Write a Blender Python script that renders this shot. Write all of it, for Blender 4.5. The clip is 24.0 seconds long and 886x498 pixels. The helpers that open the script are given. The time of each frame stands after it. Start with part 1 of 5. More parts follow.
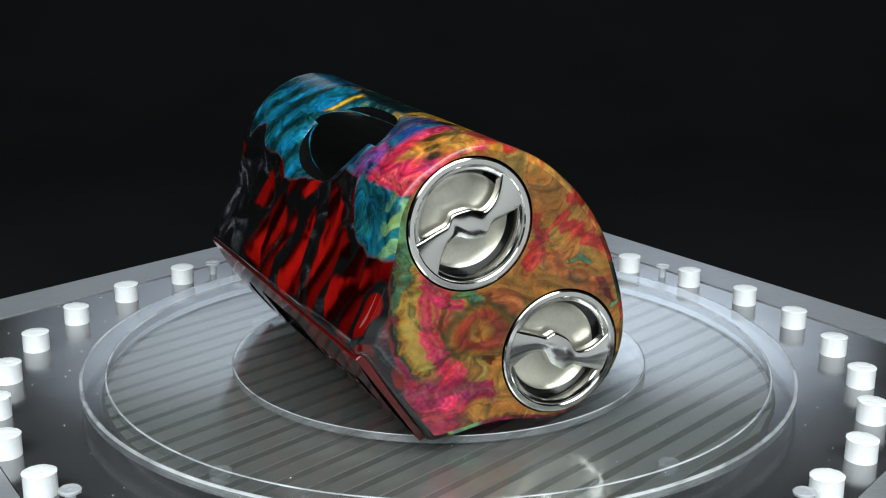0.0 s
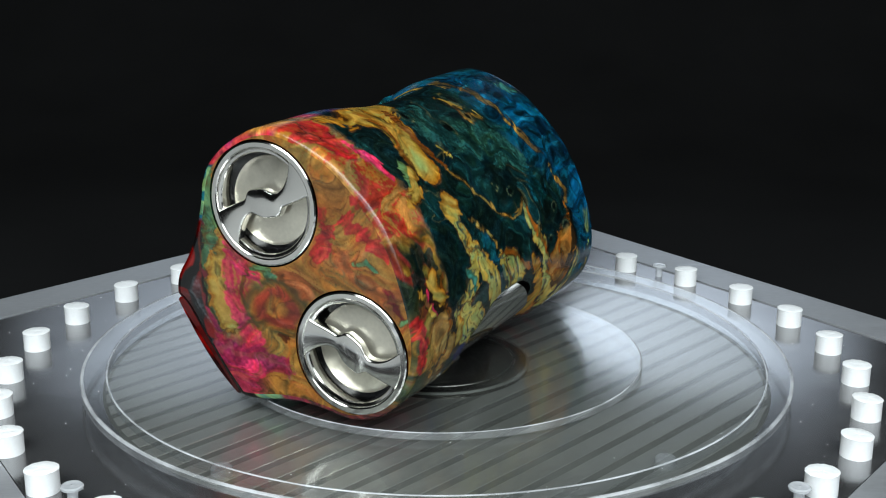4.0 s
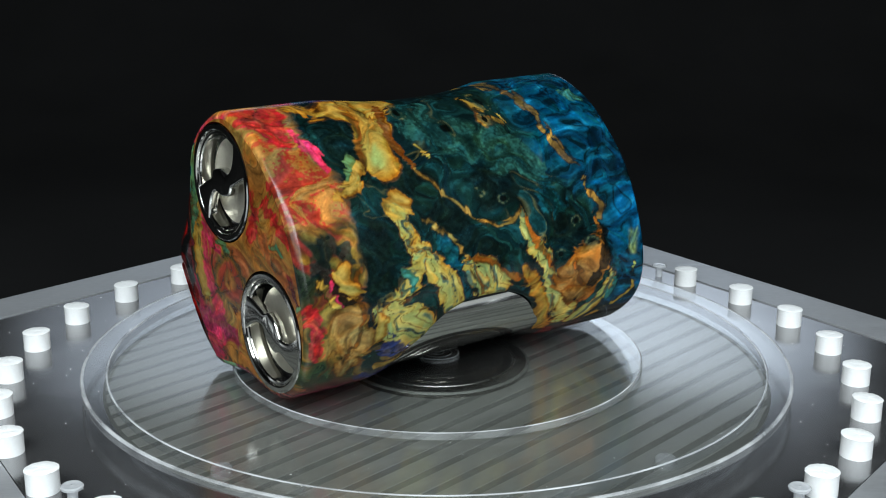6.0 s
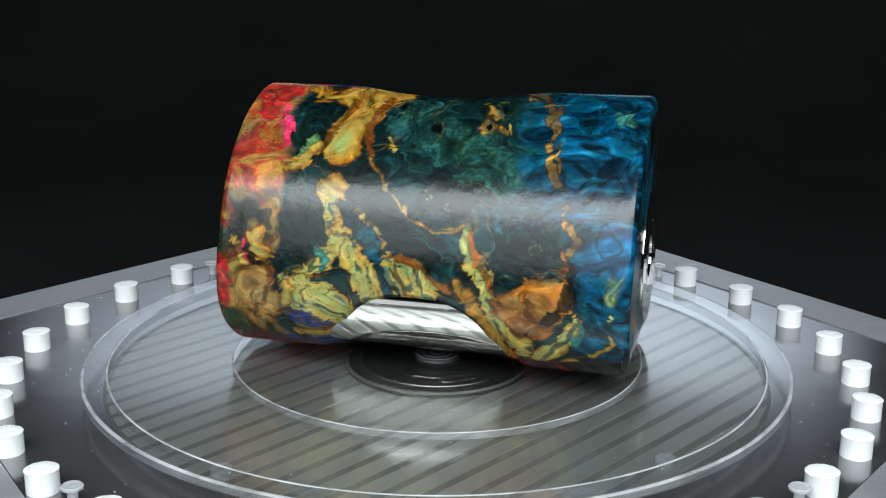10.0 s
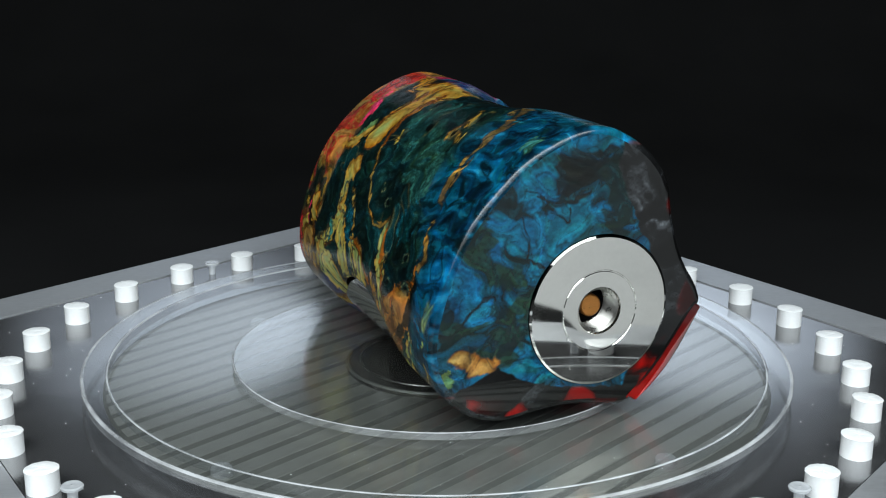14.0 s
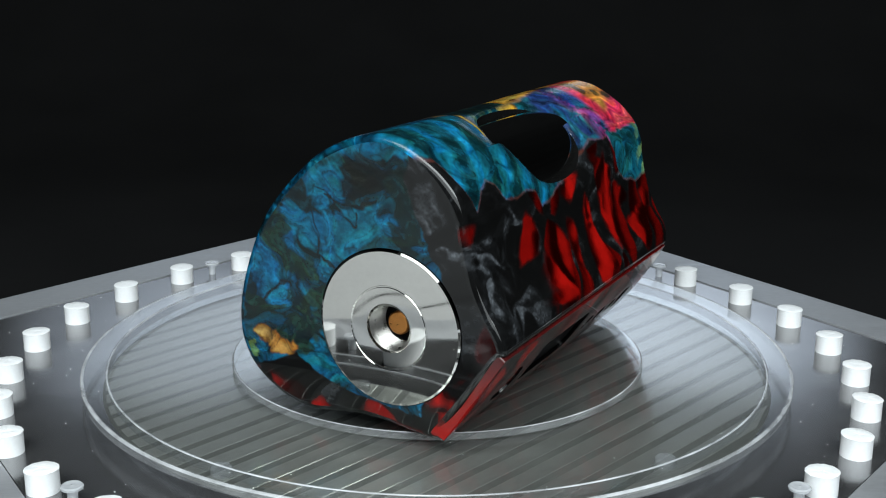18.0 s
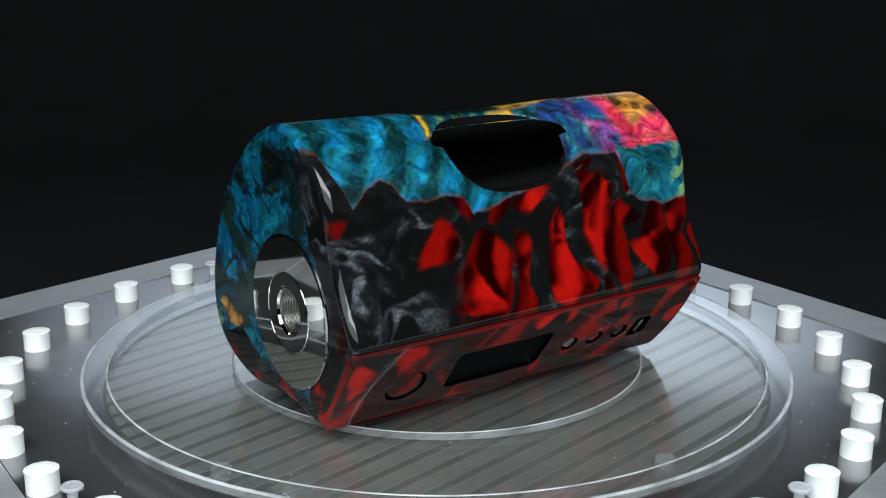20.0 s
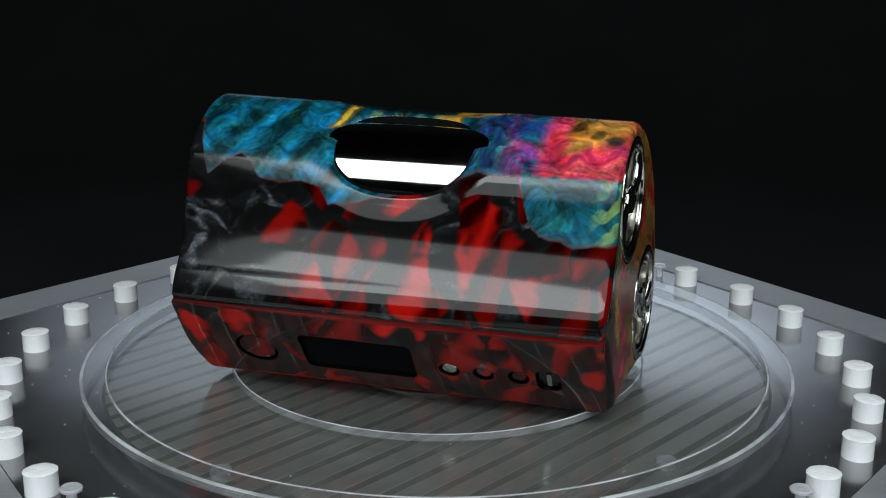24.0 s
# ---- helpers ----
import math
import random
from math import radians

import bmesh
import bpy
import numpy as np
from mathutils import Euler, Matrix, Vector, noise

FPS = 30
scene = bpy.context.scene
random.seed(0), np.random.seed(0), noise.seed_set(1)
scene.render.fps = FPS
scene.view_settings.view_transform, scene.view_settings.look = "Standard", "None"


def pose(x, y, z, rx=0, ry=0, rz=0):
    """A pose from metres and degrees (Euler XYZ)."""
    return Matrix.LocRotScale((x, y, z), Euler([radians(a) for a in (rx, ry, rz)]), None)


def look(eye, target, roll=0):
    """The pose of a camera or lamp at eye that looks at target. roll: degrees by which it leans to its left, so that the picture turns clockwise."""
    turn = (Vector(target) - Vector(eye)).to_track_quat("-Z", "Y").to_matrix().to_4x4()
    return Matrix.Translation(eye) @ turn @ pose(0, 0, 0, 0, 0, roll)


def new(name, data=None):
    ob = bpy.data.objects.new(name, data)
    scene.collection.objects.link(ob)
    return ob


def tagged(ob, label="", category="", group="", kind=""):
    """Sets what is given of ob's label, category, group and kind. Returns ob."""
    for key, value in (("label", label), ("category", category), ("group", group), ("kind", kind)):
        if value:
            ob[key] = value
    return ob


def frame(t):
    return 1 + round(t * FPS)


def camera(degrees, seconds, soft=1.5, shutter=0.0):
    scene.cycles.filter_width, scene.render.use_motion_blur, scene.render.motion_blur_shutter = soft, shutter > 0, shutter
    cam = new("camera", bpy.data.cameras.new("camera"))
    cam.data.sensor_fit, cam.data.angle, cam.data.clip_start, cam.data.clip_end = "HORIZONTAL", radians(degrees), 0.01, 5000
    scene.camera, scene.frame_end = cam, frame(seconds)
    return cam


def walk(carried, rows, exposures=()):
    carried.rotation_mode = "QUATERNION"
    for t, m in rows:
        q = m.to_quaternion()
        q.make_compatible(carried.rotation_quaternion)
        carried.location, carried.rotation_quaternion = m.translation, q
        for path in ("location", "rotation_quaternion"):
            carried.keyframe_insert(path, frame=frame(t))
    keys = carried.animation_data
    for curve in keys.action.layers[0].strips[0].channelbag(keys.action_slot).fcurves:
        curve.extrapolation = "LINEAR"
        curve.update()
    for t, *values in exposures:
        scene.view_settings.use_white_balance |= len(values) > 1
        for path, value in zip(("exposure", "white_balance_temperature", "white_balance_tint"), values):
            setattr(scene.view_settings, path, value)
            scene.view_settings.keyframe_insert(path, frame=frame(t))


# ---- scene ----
from mathutils.geometry import delaunay_2d_cdt

# ---- camera ----
cam = camera(39.52, 24.0, soft=1.1)
EYE, AIM = (0.0, -0.225, 0.08709), (0.00102, 0.01556, 0.01905)
walk(cam, [
    (0.0, look((0.00023, -0.22311, 0.08719), (0.00066, 0.01732, 0.01870), 0.397)),
    (0.5, look((0.00009, -0.22310, 0.08711), (0.00098, 0.01737, 0.01877), 0.410)),
    (1.0, look((0.00007, -0.22291, 0.08705), (0.00105, 0.01756, 0.01869), 0.402)),
    (1.5, look((0.00001, -0.22257, 0.08706), (0.00097, 0.01790, 0.01857), 0.370)),
    (2.0, look((-0.00020, -0.22419, 0.08730), (0.00106, 0.01626, 0.01889), 0.380)),
    (2.5, look(EYE, AIM, 0.366)),
    (21.0, look(EYE, AIM, 0.366)),
    (22.0, look((-0.00010, -0.22471, 0.08731), (0.00101, 0.01577, 0.01901), 0.372)),
    (23.0, look((-0.00013, -0.22460, 0.08741), (0.00103, 0.01585, 0.01898), 0.380)),
    (24.0, look((-0.00007, -0.22422, 0.08734), (0.00101, 0.01623, 0.01890), 0.361)),
], exposures=[(0.0, 0.0), (23.6, 0.0), (23.8, -0.08), (24.0, -0.65)])

# ---- light ----
world = bpy.data.worlds.new("dark_room")
scene.world = world
world.use_nodes = True
world.node_tree.nodes["Background"].inputs[0].default_value = (0.55, 0.6, 0.7, 1)
world.node_tree.nodes["Background"].inputs[1].default_value = 0.02
scene.view_settings.exposure = 0.0


def lamp(name, eye, target, wide, deep, watts, colour, spread=180):
    data = bpy.data.lights.new(name, "AREA")
    data.shape, data.size, data.size_y, data.energy, data.color = "RECTANGLE", wide, deep, watts, colour
    if deep < 0.1:
        data.shape = "ELLIPSE"
    data.spread = radians(spread)
    ob = new(name, data)
    ob.matrix_world = look(eye, target)
    return ob


lamp("front_softbox", (0.0, -0.34, 0.385), (0, 0, 0.03), 0.80, 0.14, 3.2, (0.915, 1.0, 1.02))
lamp("softbox_edge", (0.0, -0.395, 0.335), (0, 0, 0.03), 0.92, 0.355, 2.9, (0.915, 1.0, 1.02))
lamp("rear_lamp_west", (-0.150, 0.42, 0.150), (-0.110, 0.04, -0.02), 0.17, 0.07, 0.0021, (0.74, 0.86, 1.0), 32)
lamp("rear_lamp_east", (0.155, 0.42, 0.145), (0.112, 0.04, -0.02), 0.17, 0.07, 0.0030, (0.74, 0.86, 1.0), 32)

# ---- materials ----
MM = 0.001


def material(name):
    m = bpy.data.materials.new(name)
    m.use_nodes = True
    nt = m.node_tree
    return m, nt, nt.nodes["Principled BSDF"]


def node(nt, kind, **values):
    n = nt.nodes.new(kind)
    for key, value in values.items():
        n.inputs[key.replace("_", " ")].default_value = value
    return n


def textured(name, colour, rough, metal=0.0, scale=300.0, vary=0.15, bump=0.05, stretch=(1, 1, 1), coat=0.0, rough_vary=0.08, spec=0.5):
    """A surface with noise of two scales in its colour, its gloss and its relief."""
    m, nt, bsdf = material(name)
    tc = nt.nodes.new("ShaderNodeTexCoord")
    mp = nt.nodes.new("ShaderNodeMapping")
    mp.inputs["Scale"].default_value = stretch
    nt.links.new(tc.outputs["Object"], mp.inputs["Vector"])
    fine = node(nt, "ShaderNodeTexNoise", Scale=scale * 6, Detail=4.0)
    wide = node(nt, "ShaderNodeTexNoise", Scale=scale, Detail=3.0)
    for n in (fine, wide):
        nt.links.new(mp.outputs["Vector"], n.inputs["Vector"])
    mix = nt.nodes.new("ShaderNodeMath")
    mix.operation = "ADD"
    nt.links.new(fine.outputs["Fac"], mix.inputs[0])
    nt.links.new(wide.outputs["Fac"], mix.inputs[1])
    ramp = node(nt, "ShaderNodeMapRange", From_Min=0.6, From_Max=1.4, To_Min=1 - vary, To_Max=1 + vary)
    nt.links.new(mix.outputs[0], ramp.inputs["Value"])
    tint = nt.nodes.new("ShaderNodeVectorMath")
    tint.operation = "SCALE"
    tint.inputs[0].default_value = colour
    nt.links.new(ramp.outputs["Result"], tint.inputs["Scale"])
    nt.links.new(tint.outputs["Vector"], bsdf.inputs["Base Color"])
    gloss = node(nt, "ShaderNodeMapRange", From_Min=0.3, From_Max=0.7, To_Min=max(rough - rough_vary, 0.01), To_Max=rough + rough_vary)
    nt.links.new(wide.outputs["Fac"], gloss.inputs["Value"])
    nt.links.new(gloss.outputs["Result"], bsdf.inputs["Roughness"])
    if bump:
        b = node(nt, "ShaderNodeBump", Strength=bump, Distance=0.0002)
        nt.links.new(fine.outputs["Fac"], b.inputs["Height"])
        nt.links.new(b.outputs["Normal"], bsdf.inputs["Normal"])
    bsdf.inputs["Specular IOR Level"].default_value = spec
    bsdf.inputs["Metallic"].default_value = metal
    bsdf.inputs["Coat Weight"].default_value = coat
    return m


def clear(name, haze, gloss_rough, tint, most=1.0):
    """Clear acrylic: see-through, glossy by the angle, with a little milky haze."""
    m, nt, bsdf = material(name)
    nt.nodes.remove(bsdf)
    out = nt.nodes["Material Output"]
    see = nt.nodes.new("ShaderNodeBsdfTransparent")
    see.inputs[0].default_value = (*tint, 1)
    milk = nt.nodes.new("ShaderNodeBsdfDiffuse")
    milk.inputs[0].default_value = (0.75, 0.77, 0.8, 1)
    shine = nt.nodes.new("ShaderNodeBsdfGlossy")
    shine.inputs["Roughness"].default_value = gloss_rough
    tc = nt.nodes.new("ShaderNodeTexCoord")
    dust = node(nt, "ShaderNodeTexNoise", Scale=140.0, Detail=6.0)
    nt.links.new(tc.outputs["Object"], dust.inputs["Vector"])
    amount = node(nt, "ShaderNodeMapRange", From_Min=0.35, From_Max=0.75, To_Min=haze * 0.5, To_Max=haze * 1.6)
    nt.links.new(dust.outputs["Fac"], amount.inputs["Value"])
    body = nt.nodes.new("ShaderNodeMixShader")
    nt.links.new(amount.outputs["Result"], body.inputs[0])
    nt.links.new(see.outputs[0], body.inputs[1])
    nt.links.new(milk.outputs[0], body.inputs[2])
    fres = nt.nodes.new("ShaderNodeMapRange")
    facing = node(nt, "ShaderNodeLayerWeight", Blend=0.5)
    power = nt.nodes.new("ShaderNodeMath")
    power.operation = "POWER"
    power.inputs[1].default_value = 3.6
    nt.links.new(facing.outputs["Facing"], power.inputs[0])
    fres.inputs["To Min"].default_value = 0.04
    fres.inputs["To Max"].default_value = most
    nt.links.new(power.outputs[0], fres.inputs["Value"])
    both = nt.nodes.new("ShaderNodeMixShader")
    nt.links.new(fres.outputs[0], both.inputs[0])
    nt.links.new(body.outputs[0], both.inputs[1])
    nt.links.new(shine.outputs[0], both.inputs[2])
    nt.links.new(both.outputs[0], out.inputs["Surface"])
    return m


def body_material():
    """Dyed burl and pearl resin: colour and resin share come from the mesh, grain and gloss from here."""
    m, nt, bsdf = material("dyed_burl_and_resin")
    col = nt.nodes.new("ShaderNodeVertexColor")
    col.layer_name = "stain"
    res = nt.nodes.new("ShaderNodeAttribute")
    res.attribute_name = "resin"
    tc = nt.nodes.new("ShaderNodeTexCoord")
    grain = node(nt, "ShaderNodeTexNoise", Scale=2600.0, Detail=5.0, Roughness=0.7)
    streak = node(nt, "ShaderNodeTexNoise", Scale=420.0, Detail=5.0, Distortion=0.2)
    for n in (grain, streak):
        nt.links.new(tc.outputs["Object"], n.inputs["Vector"])
    s = nt.nodes.new("ShaderNodeMath")
    s.operation = "ADD"
    nt.links.new(grain.outputs["Fac"], s.inputs[0])
    nt.links.new(streak.outputs["Fac"], s.inputs[1])
    gain = node(nt, "ShaderNodeMapRange", From_Min=0.65, From_Max=1.35, To_Min=0.8, To_Max=1.2)
    nt.links.new(s.outputs[0], gain.inputs["Value"])
    tint = nt.nodes.new("ShaderNodeVectorMath")
    tint.operation = "SCALE"
    nt.links.new(col.outputs["Color"], tint.inputs[0])
    nt.links.new(gain.outputs["Result"], tint.inputs["Scale"])
    nt.links.new(tint.outputs["Vector"], bsdf.inputs["Base Color"])
    rough = node(nt, "ShaderNodeMapRange", From_Min=0.0, From_Max=1.0, To_Min=0.22, To_Max=0.075)
    nt.links.new(res.outputs["Fac"], rough.inputs["Value"])
    nt.links.new(rough.outputs["Result"], bsdf.inputs["Roughness"])
    bsdf.inputs["IOR"].default_value = 1.47
    bsdf.inputs["Specular IOR Level"].default_value = 0.46
    b = node(nt, "ShaderNodeBump", Distance=0.0003)
    relief = node(nt, "ShaderNodeMapRange", From_Min=0.0, From_Max=1.0, To_Min=0.26, To_Max=0.004)
    nt.links.new(res.outputs["Fac"], relief.inputs["Value"])
    nt.links.new(relief.outputs["Result"], b.inputs["Strength"])
    nt.links.new(streak.outputs["Fac"], b.inputs["Height"])
    nt.links.new(b.outputs["Normal"], bsdf.inputs["Normal"])
    return m


BODY = body_material()
CHROME = textured("polished_steel", (0.72, 0.71, 0.68), 0.04, 1.0, 200, 0.04, 0.0, rough_vary=0.02)
TUBE = textured("polished_steel_tube", (0.84, 0.83, 0.80), 0.06, 1.0, 200, 0.04, 0.0, rough_vary=0.02)
# near black without gloss: the shade inside the windows, put into the colour
POCKET_SHADE = textured("shade_black_inner_wall", (0.004, 0.004, 0.004), 0.8, 0.0, 300, 0.2, 0.05, spec=0.0)
BRUSHED = textured("satin_steel", (0.68, 0.67, 0.64), 0.11, 1.0, 500, 0.04, 0.006, rough_vary=0.03)
HUB = textured("dark_turned_metal", (0.12, 0.115, 0.105), 0.12, 0.9, 300, 0.2, 0.04)
CELL = textured("nickel_battery_end", (0.62, 0.59, 0.50), 0.38, 0.85, 250, 0.1, 0.06)
COPPER = textured("copper_pin", (0.62, 0.26, 0.07), 0.35, 0.9, 900, 0.15, 0.1)
BLACK = textured("black_plastic", (0.008, 0.008, 0.009), 0.14, 0.0, 300, 0.2, 0.04)
GLASS = textured("dark_screen_glass", (0.004, 0.004, 0.005), 0.35, 0.0, 100, 0.1, 0.0, rough_vary=0.02, spec=0.02)
PLATE = textured("dark_polished_aluminium", (0.30, 0.30, 0.305), 0.17, 0.90, 14, 0.18, 0.06, rough_vary=0.06)
FRAME = textured("satin_aluminium", (0.42, 0.43, 0.45), 0.42, 0.6, 80, 0.1, 0.08, stretch=(1, 5, 1))
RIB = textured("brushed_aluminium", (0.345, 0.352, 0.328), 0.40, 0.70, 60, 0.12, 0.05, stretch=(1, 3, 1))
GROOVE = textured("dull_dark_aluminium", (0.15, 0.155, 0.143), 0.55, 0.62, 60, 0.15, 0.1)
PEG = textured("white_nylon", (0.86, 0.87, 0.88), 0.4, 0.0, 400, 0.04, 0.15)
CLOTH = textured("black_backdrop_paper", (0.0072, 0.0072, 0.0074), 0.9, 0.0, 3, 0.25, 0.1, spec=0.04)
WALL = textured("dark_painted_wall", (0.03, 0.03, 0.032), 0.8, 0.0, 4, 0.2, 0.05)
# for the unseen sheets added to brighten reflections
MAT_WHITE = textured("reflection_white", (0.38, 0.38, 0.38), 0.6, 0.0, 20, 0.05, 0.05)
ACRYLIC = clear("clear_acrylic", 0.004, 0.12, (0.97, 0.98, 0.98))
ACRYLIC_EDGE = clear("sawn_acrylic_edge", 0.5, 0.25, (0.95, 0.96, 0.97))
ACRYLIC_RIM = clear("polished_acrylic_rim", 0.16, 0.2, (0.9, 0.91, 0.92), 0.5)
ACRYLIC_LIP = clear("clear_acrylic_lip", 0.03, 0.12, (0.97, 0.98, 0.98), 0.35)
THREAD = textured("dull_thread_steel", (0.34, 0.33, 0.31), 0.32, 1.0, 500, 0.15, 0.05)


# ---- building helpers ----
def mesh_of(name, verts, faces, mat, smooth=True, sharp=35):
    me = bpy.data.meshes.new(name)
    me.from_pydata([tuple(c * MM for c in v) for v in verts], [], faces)
    me.materials.append(mat)
    if smooth:
        me.polygons.foreach_set("use_smooth", [True] * len(me.polygons))
        me.set_sharp_from_angle(angle=radians(sharp))
    me.update()
    return me


def part(name, me, parent, label="", m=None):
    ob = new(name, me)
    ob.parent = parent
    if m is not None:
        ob.matrix_basis = m
    if label:
        ob["label"] = label
    return ob


def thing(name, label, category, at=(0, 0, 0), group="", kind=""):
    ob = new(name)
    ob.empty_display_size = 0.01
    ob.location = at
    return tagged(ob, label, category, group, kind)


def turned(profile, n=96, close=False):
    """Vertices and faces of a lathed shape: (radius, height) pairs from the axis outwards and down, or a closed loop."""
    verts, faces, k = [], [], len(profile)
    for i in range(n):
        a = 2 * math.pi * i / n
        verts += [(r * math.cos(a), r * math.sin(a), z) for r, z in profile]
    for i in range(n):
        j = (i + 1) % n
        for a in range(k if close else k - 1):
            b = (a + 1) % k
            faces.append((i * k + a, i * k + b, j * k + b, j * k + a)[::-1])
    return verts, faces


def prism(outline, z0, z1, bevel=0.0):
    """An upright prism over a convex outline, its upper edge bevelled."""
    n = len(outline)
    cx, cy = sum(p[0] for p in outline) / n, sum(p[1] for p in outline) / n
    rings = [(z0, 0.0), (z1 - bevel, 0.0), (z1, bevel)] if bevel else [(z0, 0.0), (z1, 0.0)]
    verts = []
    for z, inset in rings:
        for x, y in outline:
            d = math.hypot(x - cx, y - cy)
            verts.append((x - (x - cx) / d * inset, y - (y - cy) / d * inset, z))
    faces = [tuple(range(n))[::-1], tuple(range(n * (len(rings) - 1), n * len(rings)))]
    for k in range(len(rings) - 1):
        for i in range(n):
            j = (i + 1) % n
            faces.append((k * n + i, k * n + j, (k + 1) * n + j, (k + 1) * n + i))
    return verts, faces


# ---- noise ----
def hashed(i, j, k, seed):
    h = (i * 374761393 + j * 668265263 + k * 2147483647 + seed * 144269504) & 0xFFFFFFFF
    h = ((h ^ (h >> 13)) * 1274126177) & 0xFFFFFFFF
    return ((h ^ (h >> 16)) & 0xFFFFFF) / 0xFFFFFF


def value_noise(p, seed=0):
    i = np.floor(p).astype(np.int64)
    f = p - i
    f = f * f * f * (f * (f * 6 - 15) + 10)
    total = np.zeros(len(p))
    for a in (0, 1):
        for b in (0, 1):
            for c in (0, 1):
                w = (f[:, 0] if a else 1 - f[:, 0]) * (f[:, 1] if b else 1 - f[:, 1]) * (f[:, 2] if c else 1 - f[:, 2])
                total += w * hashed(i[:, 0] + a, i[:, 1] + b, i[:, 2] + c, seed)
    return total * 2 - 1


def fbm(p, octaves=4, seed=0):
    total, gain = np.zeros(len(p)), 1.0
    for o in range(octaves):
        total += gain * value_noise(p * 2 ** o + 17.3 * o, seed + o)
        gain *= 0.5
    return total


def cells(p, seed):
    """Distance to the nearest cell's edge, roughly, and a random number per cell."""
    i = np.floor(p).astype(np.int64)
    best, second, ident = np.full(len(p), 9.0), np.full(len(p), 9.0), np.zeros(len(p))
    for a in (-1, 0, 1):
        for b in (-1, 0, 1):
            for c in (-1, 0, 1):
                q = i + (a, b, c)
                q0, q1, q2 = q[:, 0], q[:, 1], q[:, 2]
                spot = q + np.stack([hashed(q0, q1, q2, seed), hashed(q0, q1, q2, seed + 1), hashed(q0, q1, q2, seed + 2)], -1)
                d = np.sqrt(((spot - p) ** 2).sum(1))
                near = d < best
                second = np.where(near, best, np.minimum(second, d))
                ident = np.where(near, hashed(q0, q1, q2, seed + 3), ident)
                best = np.where(near, d, best)
    return second - best, ident



# ---- the box mod: shape ----
# The cross-section in millimetres, y across and z up from its resting points, with a ridge and a flat for the cover.
SECTION = [(-4, 0.1), (0.7, 0.9), (5.5, 1.4), (10, 1.1), (14, 0.4), (17.5, 0.0), (19.3, 0.35), (20.2, 1.5), (25.0, 7.8), (30.3, 15.4), (31.9, 17.1),
           (31.7, 18.8), (30.6, 21.1), (28.9, 23.7), (27.0, 27.6), (25.8, 31.6), (25.1, 34.8), (24.6, 38), (23.1, 41.4), (20.0, 44.9), (16, 47.6),
           (12.5, 49), (8.5, 49.3), (3.5, 47.9), (-2.2, 44.9), (-6.6, 41), (-10.1, 37.3), (-13, 33.3), (-15.6, 28), (-18, 20.8),
           (-18.8, 15.5), (-18.3, 11), (-16, 6.6), (-12, 2.8), (-8, 0.8)]
TUBE_A, TUBE_B, TUBE_R = (14.3, 35.7), (-2.3, 12.5), 10.5
PLUG = (11.6, 18.3)
X_B = 38.8
NS = 880


def smooth_loop(points, n):
    """A closed spline through the points, at n even steps of its length."""
    p = np.array(points, float)
    a, b, c, d = np.roll(p, 1, 0), p, np.roll(p, -1, 0), np.roll(p, -2, 0)
    out = []
    for t in np.linspace(0, 1, 40, endpoint=False):
        out.append(0.5 * (2 * b + (c - a) * t + (2 * a - 5 * b + 4 * c - d) * t ** 2 + (3 * b - a - 3 * c + d) * t ** 3))
    q = np.stack(out, 1).reshape(-1, 2)
    q = np.vstack([q, q[:1]])
    s = np.concatenate([[0], np.cumsum(np.hypot(*np.diff(q, axis=0).T))])
    even = np.linspace(0, s[-1], n, endpoint=False)
    return np.stack([np.interp(even, s, q[:, 0]), np.interp(even, s, q[:, 1])], 1), s[-1]


LOOP, GIRTH = smooth_loop(SECTION, NS)
tang = np.roll(LOOP, -2, 0) - np.roll(LOOP, 2, 0)
tang /= np.hypot(tang[:, :1], tang[:, 1:])
NORMAL = np.stack([tang[:, 1], -tang[:, 0]], 1)


def along(s):
    """Point and outward normal of the section at the arc length s."""
    k = np.mod(s / GIRTH * NS, NS)
    i = np.floor(k).astype(int) % NS
    f = (k - np.floor(k))[..., None]
    j = (i + 1) % NS
    return LOOP[i] * (1 - f) + LOOP[j] * f, NORMAL[i] * (1 - f) + NORMAL[j] * f


def arc_of(y, z):
    return np.argmin((LOOP[:, 0] - y) ** 2 + (LOOP[:, 1] - z) ** 2) / NS * GIRTH


def step(a, b, x):
    t = np.clip((x - a) / (b - a), 0, 1)
    return t * t * (3 - 2 * t)


def taper(x, y, z):
    """Towards the battery end the burl side draws in and the upper half leans over."""
    lean = 1.1 + 1.35 * step(14.5, 22.5, z)
    return y + (lean + (4.0 - lean) * np.clip(25 - y, 0, 60) / 43) * np.clip((X_B - x) / 76.8, 0, 1)


def end_a(y, z=20.0):
    """The battery end's plane, drawn in a little towards the foot."""
    return -38.0 + 0.053 * (y - 11) + 0.8 * np.clip((6.5 - z) / 6.5, 0, 1) ** 2


def end_b(y, z=20.0):
    return X_B + 0.032 * (y - 11) - 1.7 * np.clip((8.5 - z) / 8.5, 0, 1) ** 2


WINDOWS = [(arc_of(18.3, 45.8) - 0.8, 11.0, 0.2, 12.2), (arc_of(-13.6, 4.0), 12.8, 0.0, 13.2)]


